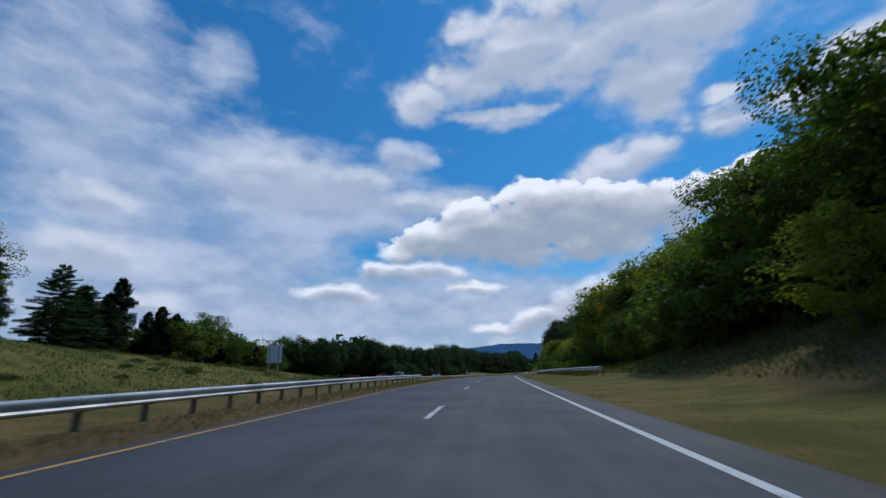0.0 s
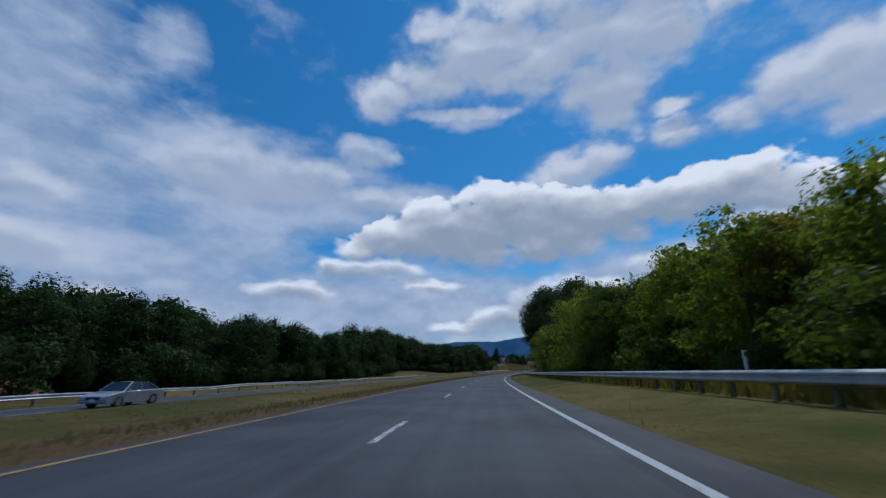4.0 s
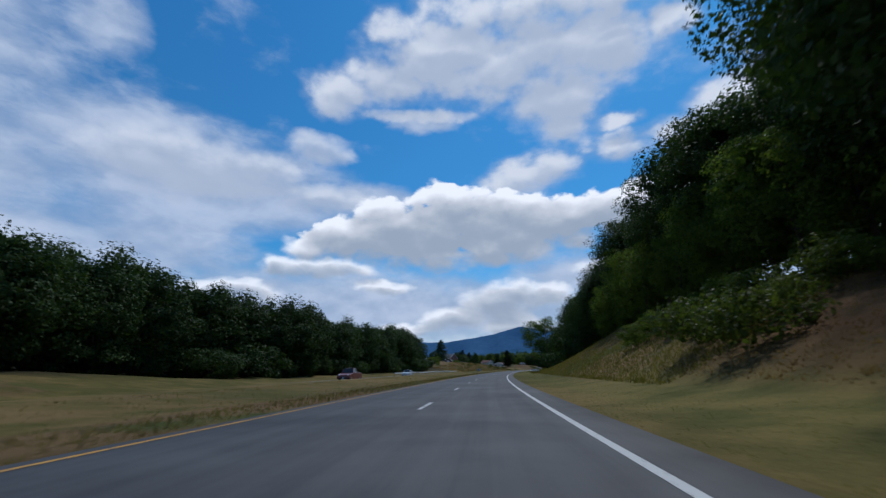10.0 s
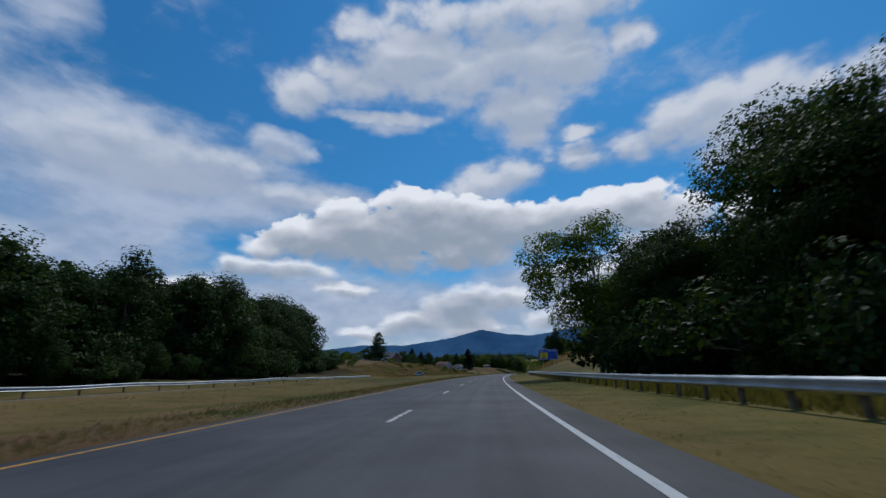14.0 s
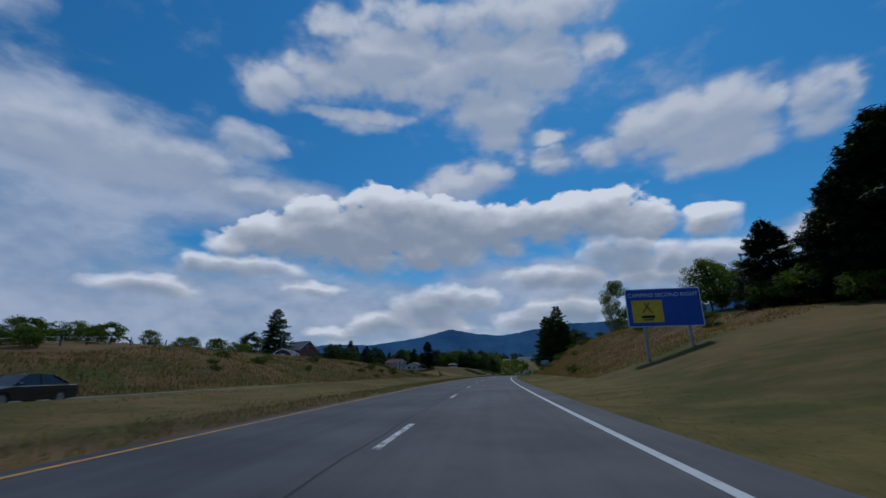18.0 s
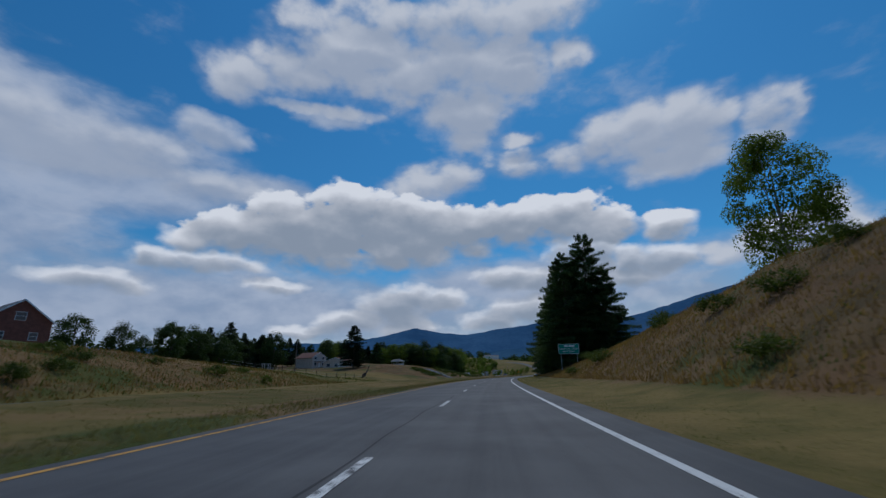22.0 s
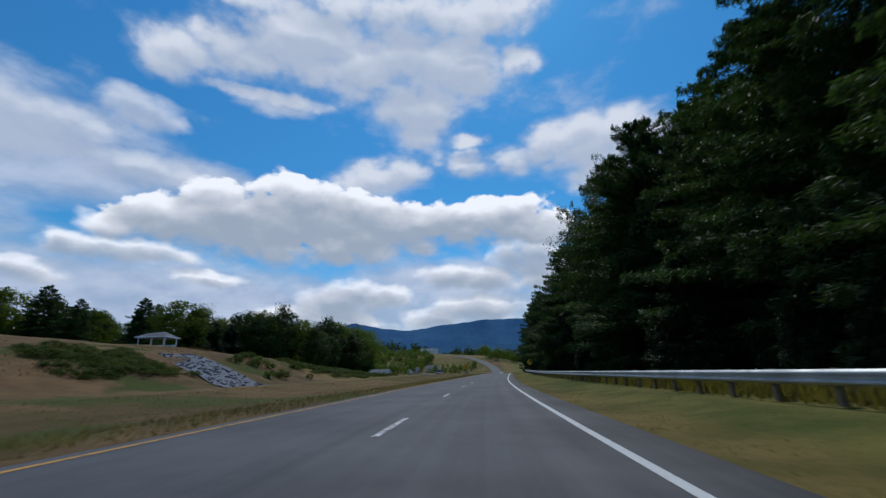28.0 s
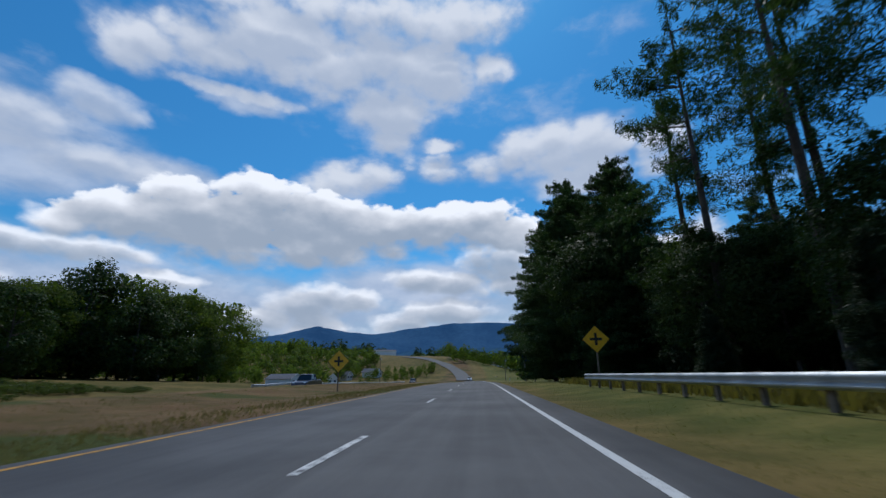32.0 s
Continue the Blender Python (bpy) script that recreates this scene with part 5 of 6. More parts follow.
def text_pose(x, y, z):
    return Matrix.Translation((x, y, z)) @ pose(0, 0, 0, 90, 0, 0)


def build_signs():
    # green guide sign
    s, d = 641.5, 11.0
    g0 = float(land_z(s, d))
    e = empty_at("guide_sign", spot(s, d, g0, -2), "green road sign with white words on two steel posts", "road sign")
    f = board(e, 3.1, 1.5, (0, 0, 4.6 - g0), SIGN_GREEN)
    for k, w in ((-0.38, 0.55), (0.46, 0.85)):
        bm = box(bmesh.new(), (w, 0.006, 0.2), (k, -0.008, 0.44))
        part("white_bar", bm, SIGN_WHITE, f)
    lettering("Community College", 0.355, SIGN_WHITE, f, text_pose(0, -0.01, 0.03))
    lettering("NEXT RIGHT", 0.32, SIGN_WHITE, f, text_pose(0, -0.01, -0.40))
    leg(e, -1.2, 0.06, -1.4, 4.0 - g0, 0.05)
    leg(e, 1.2, 0.06, -0.8, 4.0 - g0, 0.05)
    # blue services sign with one yellow panel
    s, d = 507.5, 13.6
    g0 = float(land_z(s, d))
    e = empty_at("services_sign", spot(s, d, g0, -2), "large blue roadside services sign with a yellow panel", "road sign")
    f = board(e, 5.6, 3.0, (0, 0, 5.75 - g0), SIGN_BLUE, 0.06)
    lettering("CAMPING SECOND RIGHT", 0.44, SIGN_WHITE, f, text_pose(0, -0.01, 0.98), spacing=1.0)
    bm = rounded_panel(2.3, 1.75, 0.012, 0.06)
    y = part("yellow_panel", bm, SIGN_LEMON, f, "yellow sign panel with a tent shape")
    y.matrix_basis = Matrix.Translation((-1.25, -0.012, -0.28))
    for a, b in (((-0.36, 0.25), (0.20, 0.72)), ((0.36, 0.25), (-0.20, 0.72))):
        bm = rod(bmesh.new(), (b[0] * 0.9, -0.01, b[1]), (a[0], -0.01, a[1] - 0.32), 0.045, n=6)
        part("tent_stripe", bm, RED_INK, f).matrix_basis = Matrix.Translation((-1.25, -0.012, -0.35))
    bm = box(bmesh.new(), (0.95, 0.006, 0.22), (-1.25, -0.022, -0.72), bevel=0.002)
    part("black_bar", bm, INK, f)
    bm = box(bmesh.new(), (0.75, 0.006, 0.10), (-1.25, -0.022, -0.95), bevel=0.002)
    part("black_bar", bm, INK, f)
    leg(e, -1.6, 0.08, -1.5, 4.6 - g0, 0.1, square=True)
    leg(e, 1.7, 0.08, -0.8, 4.6 - g0, 0.1, square=True)
    # crossroads warnings on both sides
    for s, d, zc in ((840.0, 7.6, 3.05), (846.0, -10.6, 2.15)):
        g0 = float(land_z(s, d))
        e = empty_at("crossroads_sign", spot(s, d, g0, 0), "amber diamond crossroads warning sign on a post", "road sign", "crossroads signs")
        p = part("panel", rounded_panel(1.22, 1.22, 0.01, 0.08), INK, e)
        p.matrix_basis = Matrix.Translation((0, 0, zc - g0)) @ pose(0, 0, 0, 0, 45, 0)
        f = part("face", rounded_panel(1.17, 1.17, 0.006, 0.07), SIGN_YELLOW, p)
        f.matrix_basis = Matrix.Translation((0, -0.007, 0))
        part("cross", box(box(bmesh.new(), (0.16, 0.006, 0.74), (0, 0, 0)), (0.74, 0.006, 0.16), (0, -0.001, 0)), INK, p).matrix_basis = Matrix.Translation((0, -0.0125, 0)) @ pose(0, 0, 0, 0, -45, 0)
        leg(e, 0, 0.05, -0.3, zc - g0 + 0.4, 0.045, TIMBER, True)
    # blue service sign further on
    e = empty_at("services_sign", spot(890, 9.0, 0.0), "tall blue services sign with white panels", "road sign")
    f = board(e, 2.4, 3.9, (0, 0, 5.3), SIGN_BLUE)
    for z in (1.2, 0.5, -0.2, -0.9, -1.45):
        part("white_bar", box(bmesh.new(), (1.5 - 0.2 * (z > 1), 0.006, 0.24), (0, -0.008, z)), SIGN_WHITE, f)
    leg(e, -0.8, 0.07, -0.4, 3.6, 0.08)
    leg(e, 0.8, 0.07, -0.4, 3.6, 0.08)
    # back of the sign for the other carriageway
    s, d = 72.0, -39.5
    g0 = float(land_z(s, d))
    e = empty_at("sign_back", spot(s, d, g0, -8), "bare grey back of a square road sign on two posts", "road sign")
    b = part("panel", rounded_panel(3.0, 3.0, 0.03, 0.12), SIGN_BACK, e)
    b.matrix_basis = Matrix.Translation((0, 0, 3.1))
    for z in (-0.9, 0.0, 0.9):
        part("stiffener", box(bmesh.new(), (2.7, 0.05, 0.08), (0, -0.04, z), bevel=0.008), SIGN_BACK, b)
    leg(e, -0.95, -0.1, -1.0, 4.5, 0.07, square=True)
    leg(e, 0.95, -0.1, -1.0, 4.5, 0.07, square=True)
    # low sign at the crossover, posts and markers
    e = empty_at("small_sign", spot(88.5, -7.6, float(land_z(88.5, -7.6))), "small pale-blue sign on a thin post", "road sign")
    part("panel", rounded_panel(0.34, 0.34, 0.008, 0.03), SIGN_BACK, e).matrix_basis = Matrix.Translation((0, -0.03, 0.95))
    part("blue_bar", box(bmesh.new(), (0.26, 0.006, 0.16), (0, -0.037, 1.0)), SIGN_BLUE, e)
    leg(e, 0, 0, -0.2, 1.0, 0.018)
    for s, d, h in ((112, -29.2, 1.25), (118, -33.0, 0.9), (124, -36.0, 1.0), (133, -34.0, 1.0), (121, 9.0, 1.3), (152, 8.6, 1.0), (905, 6.5, 1.0)):
        e = empty_at("marker_post", spot(s, d, float(land_z(s, d))), "slim white roadside marker post", "marker post", "marker posts")
        leg(e, 0, 0, -0.2, h, 0.045, SIGN_WHITE, True)
        part("reflector", box(bmesh.new(), (0.08, 0.01, 0.16), (0, -0.05, h - 0.12), bevel=0.003), RED_INK, e)
    e = empty_at("route_marker", spot(128, -33.5, float(land_z(128, -33.5))), "small dark sign on a post by the site entrance", "road sign")
    part("panel", rounded_panel(0.6, 0.6, 0.01, 0.04), TRIM_BLACK, e).matrix_basis = Matrix.Translation((0, -0.05, 2.0))
    leg(e, 0, 0, -0.2, 2.2, 0.035)
    e = empty_at("site_barrier", spot(115, -42, float(land_z(115, -42)), 20), "orange plastic site barrier by the soil heap", "barrier")
    for z in (0.25, 0.6, 0.95):
        part("rail", box(bmesh.new(), (3.4, 0.06, 0.13), (0, 0, z), bevel=0.02), ORANGE, e)
    for x in (-1.6, -0.5, 0.5, 1.6):
        leg(e, x, 0.06, -0.1, 1.15, 0.05, ORANGE)


build_signs()


# ---- cars ----
def car(s, d, kind, paint, label, category, turn=180.0, name="car"):
    """A car on the road: y forward. kind: sedan, suv or pickup."""
    z = float(far_road_z(s)) + 0.015 if d < -10 else 0.03
    e = empty_at(name, spot(s, d, z, turn), label, category, "cars on the road")
    L, W, H, belt = {"sedan": (4.55, 1.80, 1.46, 0.92), "suv": (4.75, 1.90, 1.74, 1.05), "pickup": (5.7, 2.0, 1.90, 1.12)}[kind]
    roof = {"sedan": ((1.02, belt), (0.28, H - 0.03), (-0.15, H), (-0.95, H - 0.05), (-1.75, belt + 0.06)),
            "suv": ((1.05, belt), (0.42, H - 0.05), (0.0, H), (-1.75, H - 0.05), (-2.12, belt + 0.05)),
            "pickup": ((1.15, belt), (0.62, H - 0.04), (0.2, H), (-0.78, H - 0.03), (-0.95, belt))}[kind]
    nose = L / 2
    side = [(nose - 0.05, 0.28), (nose, 0.48), (nose - 0.06, belt - 0.24), (nose - 0.5, belt - 0.10), (1.05, belt), (-1.6, belt + 0.03),
            (-nose + 0.12, belt + 0.02), (-nose, 0.62), (-nose + 0.06, 0.30)]
    wheels = (nose - 0.88, -nose + 0.95)
    under = []
    for wy in reversed(wheels):
        under += [(wy - 0.38, 0.26)] + [(wy + 0.37 * math.cos(a), 0.33 + 0.37 * math.sin(a)) for a in np.linspace(math.pi, 0, 7)] + [(wy + 0.38, 0.26)]
    prof = side + under
    bm = bmesh.new()
    rows = []
    for x, inset in ((-W / 2, 0.05), (-W / 2 + 0.07, 0.0), (W / 2 - 0.07, 0.0), (W / 2, 0.05)):
        rows.append([bm.verts.new((x, y * (1 - inset * 0.12), zz - (inset if zz > 0.7 else 0))) for y, zz in prof])
    n = len(prof)
    for a, b in zip(rows[:-1], rows[1:]):
        for i in range(n):
            bm.faces.new((a[i], a[(i + 1) % n], b[(i + 1) % n], b[i]))
    bm.faces.new(rows[0])
    bm.faces.new(rows[-1][::-1])
    bmesh.ops.triangulate(bm, faces=[f for f in bm.faces if len(f.verts) > 4])
    bmesh.ops.recalc_face_normals(bm, faces=bm.faces)
    part("body", bm, paint, e)
    bm = bmesh.new()
    tw = W / 2 - 0.07
    rows = [[bm.verts.new((sx * (tw - 0.22 * max(0, (zz - belt)) / (H - belt)), y, zz)) for y, zz in roof] for sx in (-1, 1)]
    for i in range(len(roof) - 1):
        bm.faces.new((rows[0][i], rows[0][i + 1], rows[1][i + 1], rows[1][i]))
    bm.faces.new(rows[0])
    bm.faces.new(rows[1][::-1])
    bmesh.ops.recalc_face_normals(bm, faces=bm.faces)
    part("windows", bm, GLASS, e, "dark tinted glass")
    bm = bmesh.new()
    lo, hi = roof[1], roof[-2]
    ys = np.linspace(lo[0] + 0.02, hi[0] - 0.02, 5)
    tops = [np.interp(-y, [-p[0] for p in roof], [p[1] for p in roof]) + 0.012 for y in ys]
    grid = [[bm.verts.new((x, y, t - 0.03 * abs(x / (tw - 0.2)) ** 3)) for x in np.linspace(-tw + 0.2, tw - 0.2, 5)] for y, t in zip(ys, tops)]
    for i in range(4):
        for j in range(4):
            bm.faces.new((grid[i][j], grid[i][j + 1], grid[i + 1][j + 1], grid[i + 1][j]))
    part("roof", bm, paint, e)
    for sx in (-1, 1):
        for p, q in ((roof[0], roof[1]), (roof[-2], roof[-1]), ((-0.35, belt), (-0.35, H - 0.05))):
            x0, x1 = sx * (tw + 0.004), sx * (tw - 0.2 * (q[1] - belt) / (H - belt) + 0.004)
            if p[1] > q[1]:
                x0, x1 = sx * (tw - 0.2 * (p[1] - belt) / (H - belt) + 0.004), sx * (tw + 0.004)
            part("pillar", rod(bmesh.new(), (x0, p[0], p[1]), (x1, q[0], q[1]), 0.035, n=6), paint, e)
        part("headlight", box(bmesh.new(), (0.36, 0.16, 0.13), (sx * (W / 2 - 0.27), nose - 0.10, belt - 0.30), bevel=0.04), LAMP, e)
        part("tail_light", box(bmesh.new(), (0.28, 0.10, 0.18), (sx * (W / 2 - 0.2), -nose + 0.05, belt - 0.14), bevel=0.03), TAIL, e)
        part("mirror", box(bmesh.new(), (0.18, 0.10, 0.13), (sx * (W / 2 + 0.05), 0.78, belt + 0.07), bevel=0.03), paint, e)
        for wy in wheels:
            t = bmesh.new()
            rod(t, (sx * (W / 2 - 0.21), wy, 0.33), (sx * (W / 2 + 0.0), wy, 0.33), 0.33, n=18)
            wheel = part("wheel", t, RUBBER, e)
            part("rim", rod(bmesh.new(), (sx * (W / 2 - 0.02), wy, 0.33), (sx * (W / 2 + 0.012), wy, 0.33), 0.21, 0.19, n=14), RIM, wheel)
    part("grille", box(bmesh.new(), (W * 0.5, 0.08, 0.16), (0, nose - 0.03, 0.56), bevel=0.02), TRIM_BLACK, e)
    part("bumper", box(bmesh.new(), (W * 0.94, 0.14, 0.20), (0, nose - 0.05, 0.36), bevel=0.05), TRIM_BLACK if kind != "sedan" else paint, e)
    part("plate_bar", box(bmesh.new(), (0.3, 0.02, 0.15), (0, nose + 0.02, 0.45), bevel=0.004), SIGN_WHITE, e)
    if kind == "pickup":
        part("bed", box(bmesh.new(), (W - 0.3, 1.55, 0.06), (0, -1.85, belt + 0.06), bevel=0.01), TRIM_BLACK, e)
    return e


WHITE_CAR = plain("white_car_paint", (0.74, 0.75, 0.77), 0.3, 0.0, 0.6)
BLACK_CAR = plain("black_car_paint", (0.012, 0.013, 0.015), 0.25, 0.0, 0.8)
SILVER_CAR = plain("silver_car_paint", (0.36, 0.38, 0.40), 0.3, 0.5, 0.6)
RED_CAR = plain("dark_red_car_paint", (0.20, 0.012, 0.016), 0.3, 0.1, 0.7)
BLUE_CAR = plain("navy_car_paint", (0.012, 0.018, 0.05), 0.3, 0.1, 0.7)
car(92.0, -22.6, "suv", BLACK_CAR, "black sport utility vehicle on the opposite carriageway", "car")
car(131.0, -22.4, "sedan", SILVER_CAR, "silver car on the opposite carriageway", "car")
car(332.0, -22.6, "pickup", RED_CAR, "dark red pickup truck on the opposite carriageway", "pickup truck", name="pickup_truck")
car(370.0, -22.6, "sedan", WHITE_CAR, "white saloon car on the opposite carriageway", "car")
car(491.0, -22.4, "sedan", BLACK_CAR, "black saloon car on the opposite carriageway", "car")
car(870.0, -22.4, "pickup", BLUE_CAR, "navy pickup truck on the opposite carriageway", "pickup truck", name="pickup_truck")
car(965.0, -22.4, "suv", BLACK_CAR, "dark car further down the opposite carriageway", "car")
for _s, _d, _p, _l in ((1012, -4, WHITE_CAR, "white"), (1040, -30, SILVER_CAR, "silver"), (1048, -24, BLACK_CAR, "black"), (1036, 9, WHITE_CAR, "white"), (1075, -14, SILVER_CAR, "silver")):
    car(_s, _d, "sedan", _p, "small distant " + _l + " car near the crossroads", "car", turn=60.0 if _d < -20 else 180.0)


# ---- buildings ----
def gable_house(name, m, w, l, h, rise, wall, roof, label, category="house", windows=(), eave=0.4, door=None, porch=0.0, gable_wall=None):
    """A house whose ridge runs along y: walls with gables, two roof slopes, windows and door."""
    e = empty_at(name, m, label, category)
    bm = bmesh.new()
    prof = [(-w / 2, -1.2), (w / 2, -1.2), (w / 2, h), (0, h + rise), (-w / 2, h)]
    a = [bm.verts.new((x, -l / 2, z)) for x, z in prof]
    b = [bm.verts.new((x, l / 2, z)) for x, z in prof]
    bm.faces.new(a)
    bm.faces.new(b[::-1])
    for i in range(5):
        bm.faces.new((a[i], b[i], b[(i + 1) % 5], a[(i + 1) % 5]))
    bmesh.ops.recalc_face_normals(bm, faces=bm.faces)
    part("wall", bm, wall, e)
    slope = math.hypot(w / 2 + eave, rise * (1 + 2 * eave / w))
    for sx in (-1, 1):
        ang = math.atan2(rise, w / 2)
        bm = box(bmesh.new(), (slope, l + 2 * eave, 0.14), (0, 0, 0), bevel=0.02)
        r = part("roof", bm, roof, e)
        r.matrix_basis = Matrix.Translation((sx * (w / 4 + eave / 2), 0, h + rise / 2 - rise * eave / w + 0.12)) @ pose(0, 0, 0, 0, math.degrees(ang) * sx, 0)
        for y in (-l / 2 - eave, l / 2 + eave):
            t = part("fascia", box(bmesh.new(), (slope, 0.06, 0.24), (0, 0, 0), bevel=0.01), SIGN_WHITE, e)
            t.matrix_basis = Matrix.Translation((sx * (w / 4 + eave / 2), y, h + rise / 2 - rise * eave / w + 0.06)) @ pose(0, 0, 0, 0, math.degrees(ang) * sx, 0)
    for face, u, z, ww, hh in windows:
        wmat = {"front": pose(u, -l / 2, z), "back": pose(u, l / 2, z, 0, 0, 180), "left": pose(-w / 2, u, z, 0, 0, -90), "right": pose(w / 2, u, z, 0, 0, 90)}[face]
        f = part("window", box(bmesh.new(), (ww, 0.08, hh), (0, -0.02, 0), bevel=0.015), SIGN_WHITE, e)
        f.matrix_basis = wmat
        part("pane", box(bmesh.new(), (ww - 0.16, 0.03, hh - 0.16), (0, -0.06, 0)), PANE, f)
        part("glazing_bar", box(bmesh.new(), (ww - 0.14, 0.04, 0.05), (0, -0.065, 0)), SIGN_WHITE, f)
    if door:
        face, u = door
        f = part("door", box(bmesh.new(), (1.0, 0.10, 2.1), (u, -l / 2 - 0.02, 1.05), bevel=0.02), TRIM_BLACK if wall is BRICK else SIGN_WHITE, e)
    if porch:
        part("porch_roof", box(bmesh.new(), (w * 0.7, porch, 0.12), (0, -l / 2 - porch / 2, 2.6), bevel=0.02), roof, e)
        for x in (-w * 0.33, 0, w * 0.33):
            part("porch_post", box(bmesh.new(), (0.14, 0.14, 2.6), (x, -l / 2 - porch + 0.15, 1.3), bevel=0.01), SIGN_WHITE, e)
    return e


def build_houses():
    def at(s, d, turn, lift=0.0):
        return spot(s, d, float(land_z(s, d)) + lift, turn)
    gable_house("house", at(764, -101, 68), 8, 13, 4.4, 2.4, SIDING, ROOF_RED, "two-storey cream house with a red-brown shingle roof", windows=(
        ("front", -2.2, 1.5, 1.2, 1.3), ("front", 2.2, 1.5, 1.2, 1.3), ("front", -2.2, 4.2, 1.2, 1.2), ("front", 2.2, 4.2, 1.2, 1.2),
        ("right", -4, 1.5, 1.3, 1.3), ("right", 0, 4.2, 1.3, 1.2), ("right", 4, 1.5, 1.3, 1.3), ("right", -4, 4.2, 1.3, 1.2)), door=("front", 0.0), porch=1.8)
    gable_house("house", at(758.5, -82, -8, -0.3), 13, 8, 2.9, 1.9, SIDING, ROOF_RED, "low cream bungalow with a shallow white-trimmed gable", windows=(
        ("front", -3.6, 1.5, 2.0, 1.3), ("front", 0.6, 1.5, 1.6, 1.3), ("front", 3.8, 1.5, 1.0, 1.4), ("right", 0, 1.5, 1.2, 1.2)), door=("front", 2.2))
    e = empty_at("picket_fence", at(753.5, -76, 0), "white picket fence before the cream bungalow", "fence")
    for k in range(26):
        part("picket", box(bmesh.new(), (0.26, 0.03, 1.25), (-4 + 0.36 * k, 0, 0.5), bevel=0.01), SIGN_WHITE, e)
    for z in (0.25, 0.85):
        part("rail", box(bmesh.new(), (9.4, 0.04, 0.1), (0.5, 0.03, z), bevel=0.008), SIGN_WHITE, e)
    gable_house("brick_house", at(637, -87, 66), 9, 11, 4.6, 3.6, BRICK, ROOF_GREY, "red-brick house with a white-trimmed gable and dark roof", windows=(
        ("front", 0, 5.4, 1.5, 1.5), ("front", -2.2, 2.0, 1.2, 1.4), ("front", 2.2, 2.0, 1.2, 1.4), ("right", -3, 3.0, 1.2, 1.4), ("right", 3, 3.0, 1.2, 1.4)))
    gable_house("brick_house", at(648, -112, 80), 9, 20, 3.2, 2.2, BRICK, ROOF_GREY, "long low brick house behind the big pine", windows=(
        ("right", -6, 1.6, 1.4, 1.3), ("right", 0, 1.6, 1.4, 1.3), ("right", 6, 1.6, 1.4, 1.3), ("front", 0, 1.6, 1.3, 1.3)))
    # gambrel barn with its white-edged front
    m = at(617.5, -80, 14)
    e = empty_at("barn", m, "small dark barn with a white-edged gambrel front", "barn")
    prof = [(-3.3, -0.8), (3.3, -0.8), (3.3, 1.3), (2.3, 2.7), (0, 3.6), (-2.3, 2.7), (-3.3, 1.3)]
    bm = bmesh.new()
    a = [bm.verts.new((x, -5, z)) for x, z in prof]
    b = [bm.verts.new((x, 5, z)) for x, z in prof]
    bm.faces.new(a)
    bm.faces.new(b[::-1])
    for i in range(7):
        bm.faces.new((a[i], b[i], b[(i + 1) % 7], a[(i + 1) % 7]))
    bmesh.ops.recalc_face_normals(bm, faces=bm.faces)
    part("wall", bm, DARK_TIMBER, e)
    for p, q in zip(prof[2:-1], prof[3:]):
        mid, ln, ang = ((p[0] + q[0]) / 2, (p[1] + q[1]) / 2), math.hypot(q[0] - p[0], q[1] - p[1]), math.atan2(q[1] - p[1], q[0] - p[0])
        r = part("roof", box(bmesh.new(), (ln + 0.15, 10.6, 0.1), (0, 0, 0.06), bevel=0.015), ROOF_GREY, e)
        r.matrix_basis = Matrix.Translation((mid[0], 0, mid[1])) @ pose(0, 0, 0, 0, -math.degrees(ang) + 180, 0)
        t = part("fascia", box(bmesh.new(), (ln + 0.12, 0.08, 0.26), (0, 0, 0.0), bevel=0.01), SIGN_WHITE, e)
        t.matrix_basis = Matrix.Translation((mid[0], -5.34, mid[1])) @ pose(0, 0, 0, 0, -math.degrees(ang) + 180, 0)
    part("door", box(bmesh.new(), (2.2, 0.1, 2.0), (0, -5.04, 0.9), bevel=0.02), SIGN_WHITE, e)
    # open shelter above the gravel slope
    e = empty_at("picnic_shelter", at(795.5, -69, 8) @ Matrix.Scale(0.82, 4), "open white picnic shelter with a grey hipped roof", "shelter")
    for x in (-3.3, 0.0, 3.3):
        for y in (-2.3, 2.3):
            part("post", box(bmesh.new(), (0.22, 0.22, 3.1), (x, y, 1.05), bevel=0.015), SIGN_WHITE, e)
    part("floor_slab", box(bmesh.new(), (7.6, 5.6, 0.9), (0, 0, -0.4), bevel=0.03), WHITE_WALL, e)
    bm = bmesh.new()
    lo = [bm.verts.new(v) for v in ((-3.9, -2.9, 2.5), (3.9, -2.9, 2.5), (3.9, 2.9, 2.5), (-3.9, 2.9, 2.5))]
    up = [bm.verts.new(v) for v in ((-3.4, 0, 3.5), (1.4, 0, 4.0))]
    for f in ((lo[0], lo[1], up[1], up[0]), (lo[1], lo[2], up[1]), (lo[2], lo[3], up[0], up[1]), (lo[3], lo[0], up[0]), lo[::-1]):
        bm.faces.new(f)
    bmesh.ops.recalc_face_normals(bm, faces=bm.faces)
    part("roof", bm, ROOF_GREY, e)
    for y in (-2.92, 2.92):
        part("fascia", box(bmesh.new(), (7.9, 0.06, 0.26), (0, y, 2.5), bevel=0.01), SIGN_WHITE, e)
    for x in (-3.92, 3.92):
        part("fascia", box(bmesh.new(), (0.06, 5.8, 0.26), (x, 0, 2.5), bevel=0.01), SIGN_WHITE, e)
    part("low_wall", box(bmesh.new(), (6.6, 0.15, 0.8), (0, 2.3, 0.45), bevel=0.01), WHITE_WALL, e)
